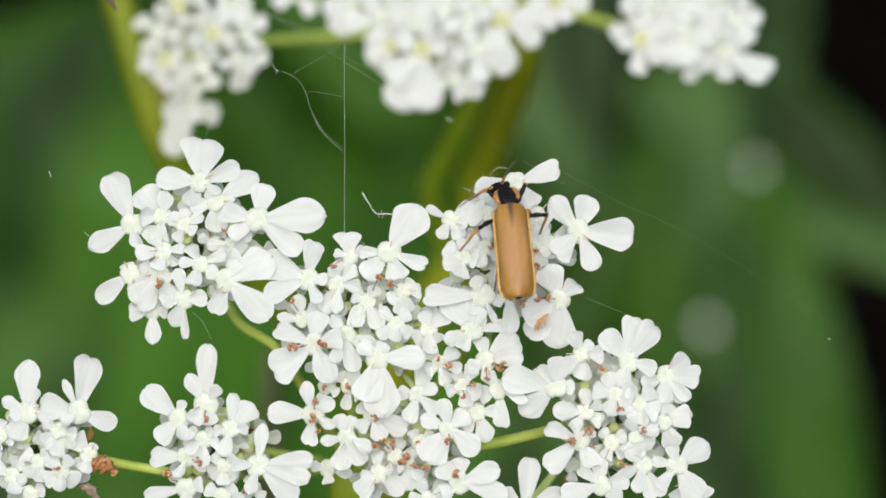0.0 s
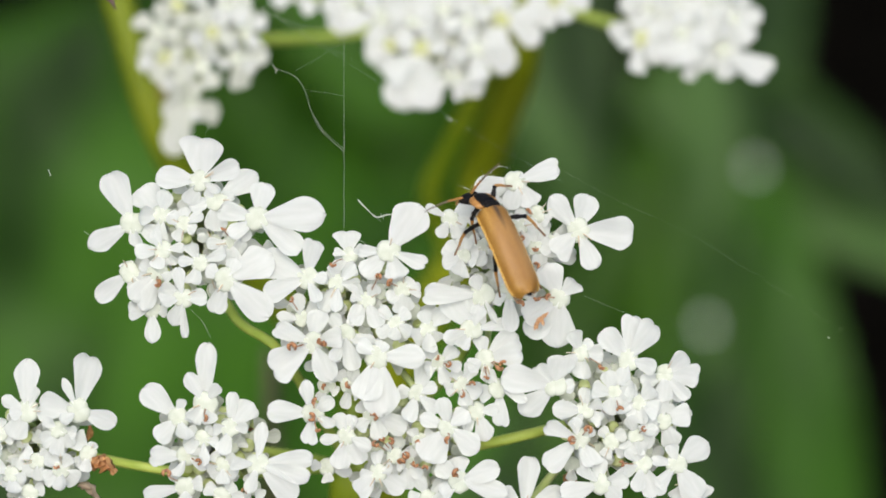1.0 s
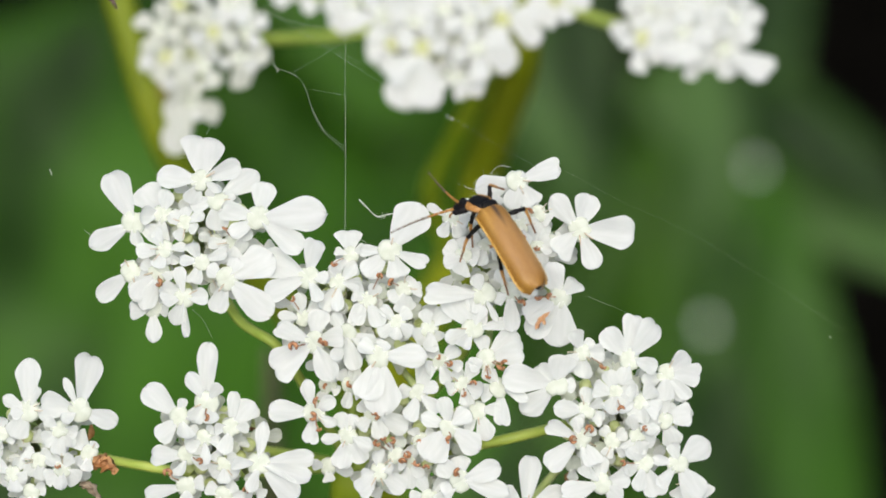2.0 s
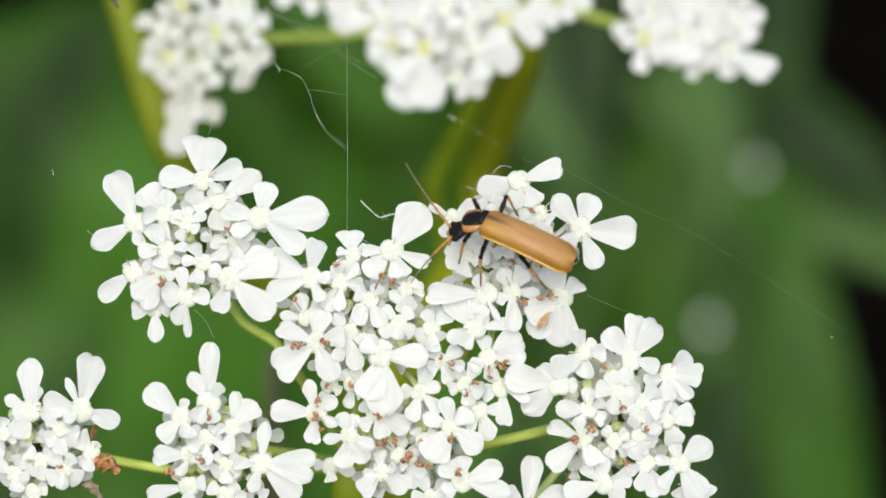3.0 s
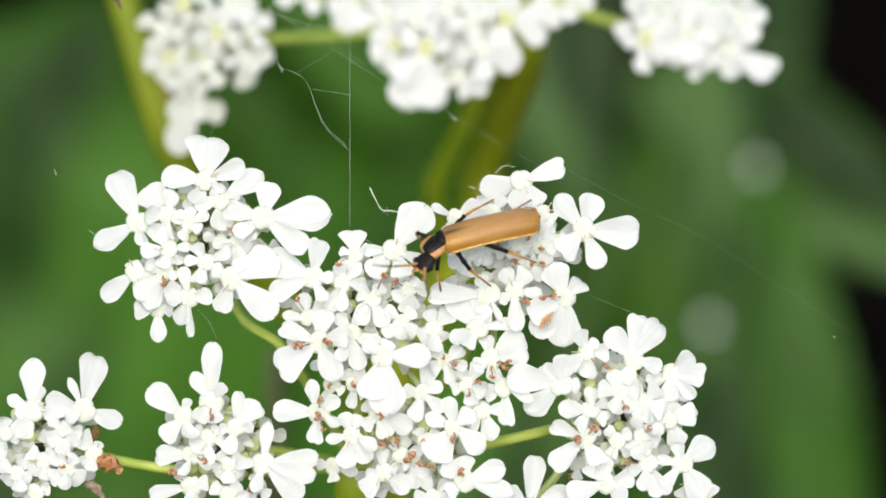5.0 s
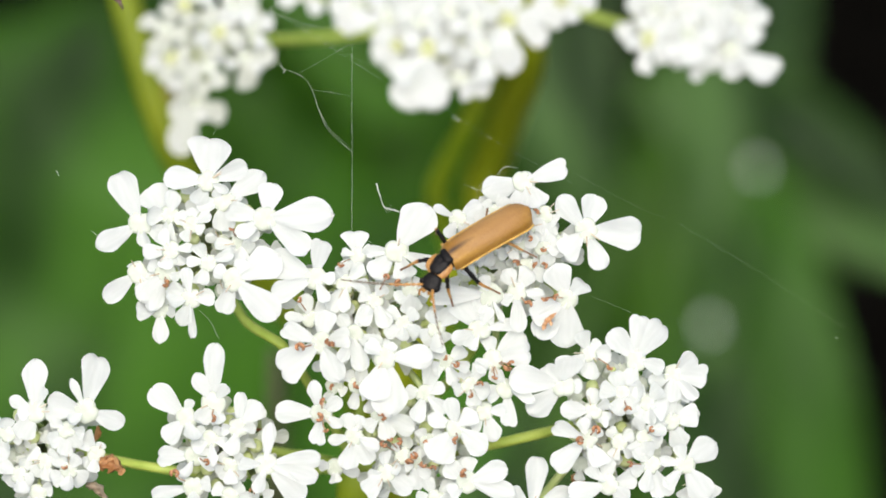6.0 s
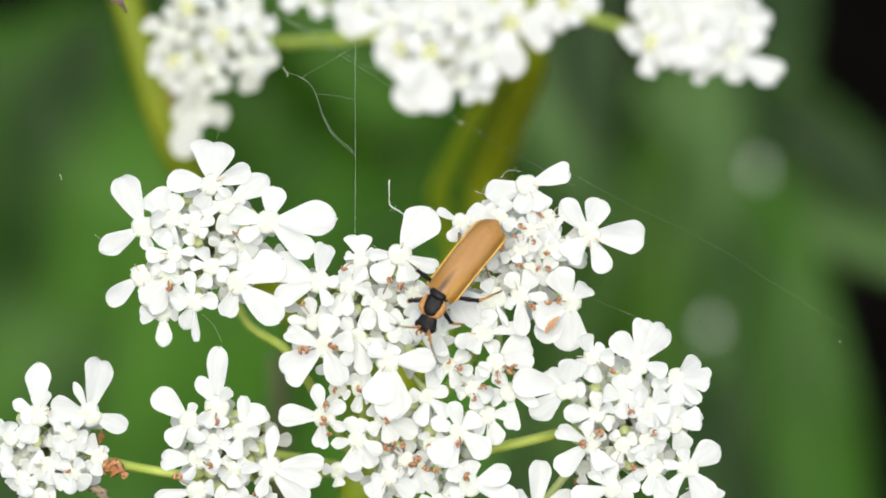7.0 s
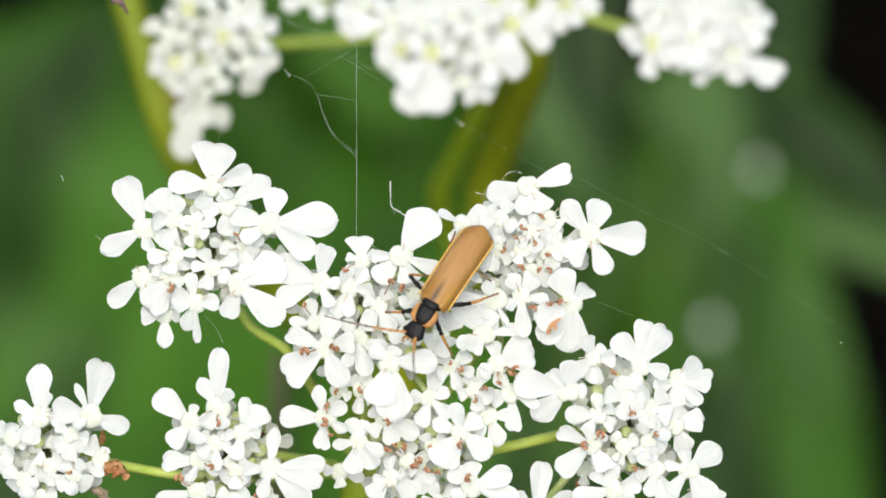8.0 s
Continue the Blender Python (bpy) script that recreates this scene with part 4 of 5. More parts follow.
HUB = (-6.5, -15.5, -18)
stem_thing("umbel_plant", "green stalk whose thin rays carry white flower clusters", "plant", [
    ("ray", [HUB, (-11.8, -7.0, -6), (-14.6, -5.0, -7.5), (-17.0, -0.2, -9)], 0.38, 0.36, RAY),
    ("ray", [HUB, (-6.3, -9.0, -15), (-6.0, -4.8, -9)], 0.4, 0.36, RAY),
    ("ray", [HUB, (-4.5, -15.0, -15), (-2.4, -14.0, -9)], 0.4, 0.36, RAY),
    ("ray", [HUB, (1.0, -8.0, -15), (4.0, -0.4, -9)], 0.4, 0.36, RAY),
    ("ray", [HUB, (3.4, -13.8, -5), (12.4, -11.6, -9)], 0.42, 0.38, RAY),
    ("ray", [HUB, (-11.0, -14.6, -12), (-16.0, -14.0, -9)], 0.38, 0.34, RAY),
    ("ray", [HUB, (-18.0, -15.9, -6), (-28.8, -14.0, -9)], 0.36, 0.34, RAY),
    ("stalk", [HUB, (-7.5, -34, -46), (-0.012, 0.03)], 1.5, 2.4, STALK_LIGHT),
])
HUB_FAR = (5.2, 18.5, -69)
stem_thing("umbel_plant", "thick yellow-green stalk carrying the hazy flower clusters behind", "plant", [
    ("ray", [HUB_FAR, (-6.0, 15.3, -66), (-16.6, 14.6, -54)], 0.44, 0.40, RAY),
    ("ray", [HUB_FAR, (2.0, 17.0, -61), (-0.2, 15.6, -54)], 0.5, 0.45, RAY),
    ("ray", [HUB_FAR, (12.0, 15.9, -61), (17.4, 15.8, -54)], 0.42, 0.38, RAY),
    ("stalk", [HUB_FAR, (5.5, 13.4, -76), (4.1, 9.2, -88), (2.5, 4.8, -98), (2.3, 1.4, -102), (-1.6, -5.6, -110), (-4.6, -12, -118), (0.0, 0.10)], 1.5, 2.6, STALK),
    ("side_stalk", [(3.9, 13.6, -74), (2.0, 10.0, -84), (0.2, 6.6, -92), (-0.9, 4.0, -98), (-0.4, 1.8, -103), (0.8, -0.8, -107), (0.4, -3.6, -110), (-1.6, -6.6, -112)], 0.8, 1.2, STALK_LIGHT),
])
stem_thing("leafless_plant", "yellow-green upright stalk with a brownish joint, out of focus", "plant", [
    ("joint", [(-20.9, 11.4, -71), (-20.6, 10.6, -71), (-20.3, 9.7, -71.5), (-20.0, 8.8, -72)], 1.6, 1.5, HUSK_GREEN),
    ("stalk", [(-26.8, 30, -70), (-23.0, 17.6, -70), (-19.5, 7.0, -72), (-13.6, -1.5, -84), (-6.0, -11, -100), (-0.006, 0.10)], 1.25, 1.9, STALK_MID),
])
stem_thing("withered_plant", "grey-brown withered plant standing behind the flowers, out of focus", "withered plant", [
    ("tip", [(-12.4, -7.0, -110), (-12.3, -7.8, -110), (-12.2, -9.0, -110.5)], 0.4, 0.8, STRAW),
    ("shaft", [(-12.2, -9.0, -110.5), (-12.2, -12.0, -112), (-12.1, -17.0, -116), (-0.03, 0.10)], 0.8, 1.4, STRAW),
])


# ---- spider silk ----
def silk(places, thick, label):
    base = new("spider_thread")
    base.matrix_world = Matrix.Translation(spot(*places[-1]))
    inv = base.matrix_world.inverted()
    part("strand", stem_between([inv @ spot(*p) for p in places], thick * MM, thick * MM, 8, 5), SILK, base)
    return tagged(base, label, "spider thread")


silk([(-6.96, 14.81, -0.6), (-6.98, 10.67, -0.6), (-6.96, 6.81, -0.6), (-6.98, 0.38, -0.6)], 0.0065, "straight pale spider thread hanging to a petal")
silk([(-11.90, 12.72, -0.6), (-10.95, 12.38, -0.6), (-10.24, 11.95, -0.6), (-9.73, 11.09, -0.6), (-9.38, 9.95, -0.6), (-8.81, 8.61, -0.6), (-7.96, 7.67, -0.6), (-6.96, 6.81, -0.6)], 0.0061, "slack curved spider thread tied to a straight one")
silk([(-9.33, 9.87, -0.6), (-8.87, 8.95, -0.6), (-8.38, 8.24, -0.6), (-7.61, 7.58, -0.6), (-6.98, 7.01, -0.6)], 0.0049, "second slack spider thread beside a curved one")
silk([(-12.70, 16.89, -0.6), (-9.67, 14.95, -0.6), (-4.67, 11.81, -0.6)], 0.0037, "fine straight spider thread of a loose web")
silk([(-12.64, 16.72, -0.6), (-11.10, 16.15, -0.6), (-9.81, 15.75, -0.6), (-7.90, 15.52, -0.6)], 0.0049, "fine spider thread sagging between two clusters")
silk([(-12.75, 17.18, -0.6), (-12.47, 16.09, -0.6), (-12.07, 14.89, -0.6)], 0.0043, "fine spider thread hanging from a petal")
silk([(-9.15, 18.09, -0.6), (-9.38, 16.81, -0.6), (-9.84, 15.75, -0.6), (-10.18, 15.41, -0.6)], 0.0043, "fine stray spider thread")
silk([(-12.10, 17.81, -0.6), (-12.38, 17.18, -0.6), (-12.75, 16.95, -0.6)], 0.0061, "short fine thread of a loose web")
silk([(-10.81, 12.32, -0.6), (-9.10, 13.29, -0.6), (-7.16, 14.44, -0.6)], 0.0027, "very fine spider thread of a loose web")
silk([(-9.67, 11.18, -0.6), (-8.38, 11.01, -0.6), (-7.04, 10.78, -0.6)], 0.0037, "very fine cross thread of the web")
silk([(-12.07, 13.09, -0.6), (-11.90, 12.72, -0.6), (-11.72, 12.61, -0.6), (-11.84, 12.38, -0.6)], 0.0172, "small knot of spider silk")
silk([(-12.8, 17.0, -14), (-8, 14.2, -12), (-2.0, 10.8, -9), (3.5, 7.4, -5), (8.6, 4.6, -1)], 0.0028, "long taut spider thread between flower clusters")
silk([(0.15, 9.35, -10), (0.35, 9.2, -10), (0.6, 9.0, -10), (0.62, 9.2, -10)], 0.016, "small knot of silk on a taut thread")
silk([(8.6, 5.4, -1), (12.5, 3.3, -4), (18, 0.7, -8), (28.5, -6.0, -14)], 0.0019, "faint taut spider thread over the dark leaves")
silk([(10.0, -3.4, -1), (12.9, -4.6, -1)], 0.004, "short spider thread between two petals")
silk([(-25.4, 1.2, -2), (-24.9, 0.8, -2), (-24.6, 0.7, -1)], 0.012, "short loose spider thread at a petal tip")
silk([(-17.8, -4.4, -1), (-17.0, -5.2, -2), (-16.4, -6.4, -2)], 0.009, "fine spider thread between two clusters")
silk([(-6.6, 0.4, -1), (-5.8, 0.5, 0), (-5.2, 0.0, 0.5)], 0.012, "short spider thread across a gap")
silk([(-16.7, 9.1, -3), (-16.55, 8.6, -1), (-16.8, 8.0, 0.5)], 0.007, "fine spider thread standing on a petal tip")
silk([(-27.9, 5.5, 2), (-27.8, 5.3, 2), (-27.75, 5.1, 2)], 0.02, "tiny drifting shred of spider silk")
silk([(27.25, -6.32, 2), (27.32, -6.36, 2), (27.4, -6.4, 2)], 0.025, "tiny speck of dust on a spider thread")


def wisp(places, thick, hairs, spread, seed, label):
    """A frayed bundle: a few main strands along places, and fine hairs that curl away from them."""
    own = random.Random(seed)
    base = new("spider_wisp")
    base.matrix_world = Matrix.Translation(spot(*places[-1]))
    inv = base.matrix_world.inverted()
    for k in range(3):
        line = [inv @ spot(u + own.uniform(-1, 1) * 0.04, v + own.uniform(-1, 1) * 0.04, w + own.uniform(-1, 1) * 0.05) for u, v, w in places]
        part("strand", stem_between(line, thick * MM, thick * 0.7 * MM, 8, 5), SILK, base)
    for k in range(hairs):
        i = own.randrange(len(places) - 1)
        s = own.random()
        root = [a + (b - a) * s for a, b in zip(places[i], places[i + 1])]
        turn, length = own.uniform(0, 6.28), spread * own.uniform(0.4, 1.0)
        line = []
        for step in range(4):
            line.append(inv @ spot(*root))
            root = [root[0] + math.cos(turn) * length / 3, root[1] + math.sin(turn) * length / 3, root[2] + own.uniform(-0.1, 0.1)]
            turn += own.uniform(-1.0, 1.0)
        part("hair", stem_between(line, thick * 0.5 * MM, thick * 0.35 * MM, 5, 4), SILK, base)
    return tagged(base, label, "spider silk")


wisp([(1.5, 4.3, 0.2), (2.2, 4.1, 0.5), (2.9, 4.5, 0.6), (3.6, 5.1, 0.4)], 0.008, 12, 1.0, 3, "tangled grey wisp of spider silk on the petals")
wisp([(3.3, 5.2, 0.3), (3.9, 5.75, 0.4), (4.7, 5.7, 0.2)], 0.007, 5, 0.7, 8, "small curled wisp of spider silk beside a floret")
DRIFT = wisp([(-6.04, 3.3, -0.6), (-5.36, 2.64, -0.6), (-4.68, 2.12, -0.6), (-3.96, 2.3, -0.4), (-3.24, 2.48, 0.0)], 0.017, 12, 0.45, 5, "loose fluffy end of spider thread stirring in the air")


# ---- dry bits ----
def dry_bit(u, v, w, long, wide, turn, label, seed, material=HUSK):
    """A crumpled papery fragment lying among the petals."""
    rows = []
    for i in range(15):
        s = i / 14
        half = wide * (0.10 + 0.75 * math.sin(math.pi * min(1, s * 0.86 + 0.10))) * (1 + 0.55 * noise.noise((s * 9, seed, 1)))
        roll = 2.2 + 1.4 * noise.noise((s * 3, seed, 5))
        bow = 0.22 * long * math.sin(math.pi * s) * (1 if seed % 2 else -1)
        rows.append([Vector(((s - 0.5) * long + 0.2 * wide * noise.noise((s * 4, t * 2, seed)),
                             bow + half / roll * math.sin(t * roll),
                             half / roll * (1 - math.cos(t * roll)) + 0.42 * wide * noise.noise((s * 6, t * 2.4, seed + 3)))) * MM
                     for t in (k / 5 - 1 for k in range(11))])
    ob = part("dry_bract", sheet(rows, 0.03 * MM), material, None)
    ob.matrix_world = BENCH @ Matrix.Translation(BENCH.inverted() @ spot(u, v, w)) @ pose(0, 0, 0, 20, -15, turn)
    tagged(ob, label, "dry bract")


dry_bit(-23.9, -15.5, 0.9, 1.9, 1.25, -25, "curled orange-brown dry bract beside a flower cluster", 7.0)
dry_bit(-24.3, -15.2, 0.6, 1.5, 0.8, 50, "small crumpled brown dry bract at a floret's foot", 1.0)
dry_bit(-25.4, -13.0, -3.0, 2.0, 0.5, 75, "thin brown dry bract under a flower cluster", 2.0)
dry_bit(9.2, -16.2, -3.5, 1.5, 0.9, 80, "small tan dry bract under the florets", 3.0)
for du, dv, long, turn, seed in ((0.0, 0.0, 1.3, 62, 9.0), (0.28, 0.18, 1.0, 70, 11.0), (-0.22, -0.24, 0.9, 54, 13.0)):
    dry_bit(7.0 + du, -5.2 + dv, 2.7, long, 0.3, turn, "pale orange dry fragment lying on a white petal", seed, STAIN)
dry_bit(-25.0, -17.3, -0.5, 2.0, 0.8, -40, "fuzzy grey-brown dry bract at the edge of a cluster", 15.0, STRAW_PALE)
dry_bit(-24.1, 17.6, -10, 2.6, 0.7, -35, "purplish brown dry leaf tip", 5.0, HUSK_DARK)
dry_bit(-13.6, -12.4, -4.0, 1.4, 0.5, 60, "thin brown dry bract under the petals", 6.0)


# ---- the beetle ----
def shell(side):
    """One wing case: long, parallel-sided, rounded behind, flatly arched with a turned-down margin."""
    rows = []
    n, m = 26, 10
    for i in range(n + 1):
        s = i / n
        half = 1.31 * (0.93 + 0.07 * s - 0.02 * s * s)
        if s < 0.06:
            half *= 0.82 + 0.18 * math.sqrt(s / 0.06)
        if s > 0.80:
            half *= 0.80 * math.sqrt(max(0.0, 1 - ((s - 0.80) / 0.203) ** 3.0)) + 0.20
        row = []
        for j in range(m):
            t = j / (m - 1)
            y = half * (t - 0.06 * t ** 6)
            crown = 0.62 + 0.18 * math.sin(min(1.0, s * 1.1 + 0.1) * math.pi)
            z = crown - (0.48 * t ** 2 + 0.44 * t ** 9) - 0.18 * s - 0.5 * max(0, s - 0.86) / 0.14 * 0.6
            z -= 0.008 * max(0, 1 - t * 14)
            z -= 0.12 * max(0, 1 - s / 0.05)
            row.append(Vector((-s * 6.98 * MM, side * (y - 0.02) * MM, z * MM)))
        rows.append(row)
    return sheet(rows, 0.08 * MM)


def blob(rx, ry, rz, at=(0, 0, 0), segs=16, bm=None):
    bm = bm or bmesh.new()
    bmesh.ops.create_uvsphere(bm, u_segments=segs, v_segments=segs // 2, radius=MM,
                              matrix=Matrix.Translation(Vector(at) * MM) @ Matrix.Diagonal((rx, ry, rz, 1)))
    return bm


def boxy(bm, centre, limit, power):
    """Squares a rounded body off along x."""
    for vert in bm.verts:
        d = (vert.co.x / MM - centre) / limit
        vert.co.x = (centre + math.copysign(abs(d) ** power, d) * limit) * MM
    return bm


FEELER = 6.0
LEGS = []


def beetle():
    """Soldier beetle: origin between the shoulders, head along +x, back along +z."""
    b = new("beetle")
    for side in (1, -1):
        case = part("elytron", shell(side), ELYTRA, b, "tawny finely pitted wing case")
        edge = []
        for i in range(15):
            s = 0.04 + 0.92 * i / 14
            half = 1.31 * (0.93 + 0.07 * s - 0.02 * s * s)
            if s > 0.80:
                half *= 0.80 * math.sqrt(max(0.0, 1 - ((s - 0.80) / 0.203) ** 3.0)) + 0.20
            drop = 0.62 + 0.18 * math.sin(min(1.0, s * 1.1 + 0.1) * math.pi) - 0.92 - 0.18 * s - 0.3 * max(0, s - 0.86) / 0.14
            edge.append((-s * 6.98 * MM, side * (half * 0.94 + 0.05) * MM, (drop + 0.07) * MM))
        part("margin", tube(edge, [0.072 * MM] * 15, 6), MARGIN, case, "yellowish rim")
    part("abdomen", blob(3.6, 1.1, 0.5, (-3.55, 0, -0.18), 20), BLACK, b, "black abdomen")
    part("tail", blob(0.36, 0.27, 0.14, (-6.72, 0, -0.1), 12), BLACK, b, "dark tip of the abdomen")
    part("thorax", blob(0.95, 1.0, 0.5, (-0.6, 0, -0.15)), BLACK, b, "black thorax")
    part("scutellum", boxy(blob(0.42, 0.66, 0.24, (0.06, 0, 0.36), 14), 0.06, 0.42, 0.7), BLACK, b, "small black plate")
    shield = boxy(blob(0.80, 0.96, 0.35, (0.88, 0, 0.11), 20), 0.88, 0.80, 0.6)
    p = part("pronotum", shield, ORANGE, b, "orange-edged neck shield")
    patch = boxy(blob(0.79, 0.74, 0.34, (0.84, 0, 0.2), 18), 0.84, 0.79, 0.55)
    for vert in patch.verts:
        vert.co.y *= 1.04 - 0.12 * vert.co.x / MM
        vert.co.z -= 0.07 * MM * math.exp(-((vert.co.y / MM) / 0.1) ** 2) * max(0.0, 1.3 - vert.co.x / MM)
        vert.co.z += 0.04 * MM * noise.noise(vert.co * 2500)
    part("dark_patch", patch, BLACK, p, "glossy black patch")
    skull = boxy(blob(0.67, 0.73, 0.33, (0.44, 0, 0), 20), 0.44, 0.67, 0.4)
    for vert in skull.verts:
        vert.co.y *= 0.90 + 0.22 * (vert.co.x / MM - 0.1)
        vert.co.z += 0.04 * MM * noise.noise(vert.co * 2200)
    head = part("head", skull, BLACK, b, "broad black head")
    feelers = []
    for side in (1, -1):
        part("eye", blob(0.24, 0.19, 0.22, (0.66, side * 0.64, 0.06), 12), BLACK, head, "bulging black eye")
        part("jaw", blob(0.3, 0.17, 0.14, (1.06, side * 0.2, -0.12), 10), ORANGE, head, "orange jaw")
        part("palp", stem_between([(0.95 * MM, side * 0.3 * MM, -0.1 * MM), (1.35 * MM, side * 0.5 * MM, -0.25 * MM), (1.55 * MM, side * 0.42 * MM, -0.5 * MM)], 0.07 * MM, 0.09 * MM, 3, 6), ORANGE, head, "orange palp")
        line, widths, x = [], [], 0.0
        for k in range(11):
            step = FEELER / 11 * (0.6 if k == 1 else 1.04)
            for share, width in ((0.06, 0.066 - 0.003 * k), (0.7, 0.125 - 0.007 * k), (0.94, 0.11 - 0.006 * k)):
                reach = x + step * share
                line.append((reach * MM, side * 0.55 * (reach / FEELER) ** 2 * MM, 0))
                widths.append(width * MM)
            x += step
        feeler = tube(line, widths, 6)
        for f in feeler.faces:
            f.material_index = 1 if f.calc_center_median().x < FEELER * 0.42 * MM else 0
        a = part("antenna", feeler, DUSKY, head, "segmented antenna, tawny at its root", pose(0.8 * MM, side * 0.3 * MM, 0.12 * MM))
        a.data.materials.append(TAWNY)
        feelers.append(a)
    for side in (1, -1):
        for hip_x, hip_y, thigh, shin, sweep in ((0.5, 0.6, 1.35, 2.2, 0.8), (-0.7, 0.85, 1.75, 2.5, 0.6 if side > 0 else 0.1), (-2.4, 0.6, 2.2, 2.7, -1.2)):
            bone = stem_between([(0, 0, 0), (thigh * 0.5 * MM, 0, 0.05 * MM), (thigh * MM, 0, 0)], 0.18 * MM, 0.15 * MM, 4, 8, 0.025 * MM)
            leg = part("leg", bone, BLACK, b, "slender leg with a black thigh", pose(hip_x * MM, side * hip_y * MM, -0.45 * MM))
            lower = bmesh.new()
            tube(curve_points([(0, 0, 0), (shin * 0.3 * MM, 0, 0.05 * MM), (shin * 0.58 * MM, 0, 0)], 3),
                 [0.12 * MM, 0.13 * MM, 0.115 * MM, 0.105 * MM, 0.1 * MM, 0.095 * MM, 0.09 * MM], 7, lower)
            before = len(lower.faces)
            x = shin * 0.58
            for k in range(5):
                step = shin * 0.42 / 5
                tube([(x * MM, 0, 0), ((x + step * 0.7) * MM, 0, 0.01 * MM), ((x + step) * MM, 0, 0)], [0.05 * MM, 0.09 * MM, 0.055 * MM], 6, lower)
                x += step
            lower.faces.ensure_lookup_table()
            for f in lower.faces[before:]:
                f.material_index = 1
            low = part("shin", lower, TAWNY, leg, "tawny shin with a brown foot", pose(thigh * MM, 0, 0))
            low.data.materials.append(FOOT)
            LEGS.append((leg, low, Vector((hip_x, side * hip_y, -0.45)), thigh, shin, sweep))
    tagged(b, "tawny soldier beetle with a black head walking over white flowers", "beetle")
    return b, head, p, feelers


BEETLE, BEETLE_HEAD, BEETLE_SHIELD, FEELERS = beetle()

# Where the beetle is: seconds, shoulders in mm across the shot, heading in degrees.
BODY_ROWS = [
    (0.0, 4.72, 3.08, 95.2),
    (0.5, 3.84, 3.11, 110.2),
    (1.0, 3.39, 2.76, 115.0),
    (1.7, 3.29, 2.88, 114.7),
    (2.8, 2.67, 2.00, 157.9),
    (3.0, 2.77, 1.88, 156.9),
    (3.5, 3.10, 1.64, 154.6),
    (3.8, 2.35, 2.12, 154.8),
    (4.0, 1.33, 2.52, 157.2),
    (4.2, 0.92, 2.39, 159.8),
    (4.3, 0.50, 1.66, 177.0),
    (4.4, 0.52, 1.36, 181.5),
    (4.5, 0.10, 1.00, 186.3),
    (4.6, -0.30, 0.76, 190.6),
    (4.7, -0.40, 0.72, 191.3),
    (5.8, -0.26, -0.63, 211.9),
    (6.0, -0.21, -0.70, 211.6),
    (6.5, -0.10, -0.74, 212.0),
    (6.6, -0.53, -1.27, 214.8),
    (6.8, -0.78, -2.56, 227.9),
    (7.0, -1.08, -3.09, 232.0),
    (7.5, -1.40, -3.59, 235.8),
    (8.0, -1.69, -3.68, 236.5),
]
NECK_ROWS = [
    (0.0, 16), (0.5, 30), (1.0, 13), (1.7, 35), (2.8, 32), (3.0, 33), (3.5, 27), (3.8, 23),
    (4.0, 20), (4.2, 25), (4.5, 44), (4.7, 38), (5.8, 22), (6.0, 22), (6.5, 22), (6.6, 21),
    (6.8, 12), (7.0, 11), (7.5, 2), (8.0, -2),
]
RIGHT_FEELER_ROWS = [
    (0.0, 80, 75), (0.2, 103, 70), (0.4, 90, 78), (0.6, 82, 71), (0.8, 52, 71),
    (1.0, 57, 62), (1.2, 42, 74), (1.4, 90, 75), (1.5, 88, 54), (1.6, 115, 71),
    (1.7, 148, 74), (2.8, 138, 0), (3.0, 131, 23), (3.2, 131, 27), (3.4, 140, 51),
    (3.6, 142, 46), (3.8, 145, 75), (4.0, 95, 71), (4.2, 180, 64), (4.4, 178, 9),
    (4.5, 150, 9), (4.7, 190, 62), (5.8, 200, 49), (6.0, 182, 13), (6.2, 184, 7),
    (6.4, 177, 7), (6.6, 196, 7), (6.8, 211, 60), (7.0, 188, 71), (7.2, 190, 7),
    (7.4, 178, 7), (7.7, 188, 46), (8.0, 174, 9),
]
LEFT_FEELER_ROWS = [
    (0.0, 200, 62), (0.2, 178, 53), (0.4, 182, 58), (0.6, 180, 60), (0.8, 175, 48),
    (1.0, 190, 62), (1.2, 170, 9), (1.4, 180, 60), (1.5, 188, 23), (1.6, 183, 60),
    (1.7, 188, 34), (2.8, 222, 48), (3.0, 221, 44), (3.2, 219, 44), (3.4, 212, 56),
    (3.6, 218, 62), (3.8, 224, 9), (4.0, 190, 75), (4.2, 212, 68), (4.4, 296, 46),
    (4.5, 262, 15), (4.7, 262, 71), (5.8, 279, 62), (6.0, 273, 49), (6.2, 268, 49),
    (6.4, 265, 46), (6.6, 268, 63), (6.8, 278, 71), (7.0, 275, 66), (7.2, 280, 66),
    (7.4, 268, 66), (7.7, 270, 58), (8.0, 258, 64),
]
LEFT_FRONT_FOOT = [
    (0.0, 1.84, 3.44), (0.5, 0.32, 2.87), (1.0, 2.39, 0.28), (1.7, 2.33, 0.24), (2.8, 0.79, -1.48),
    (3.5, 0.86, -1.36), (4.0, 0.65, -0.40), (4.2, 0.64, -0.41), (4.5, -0.01, -2.30), (4.7, -0.64, -3.69),
    (5.8, 0.18, -4.23), (6.5, 0.34, -4.54), (7.0, 0.76, -5.17), (7.5, 0.40, -8.67), (8.0, 0.39, -8.56),
]
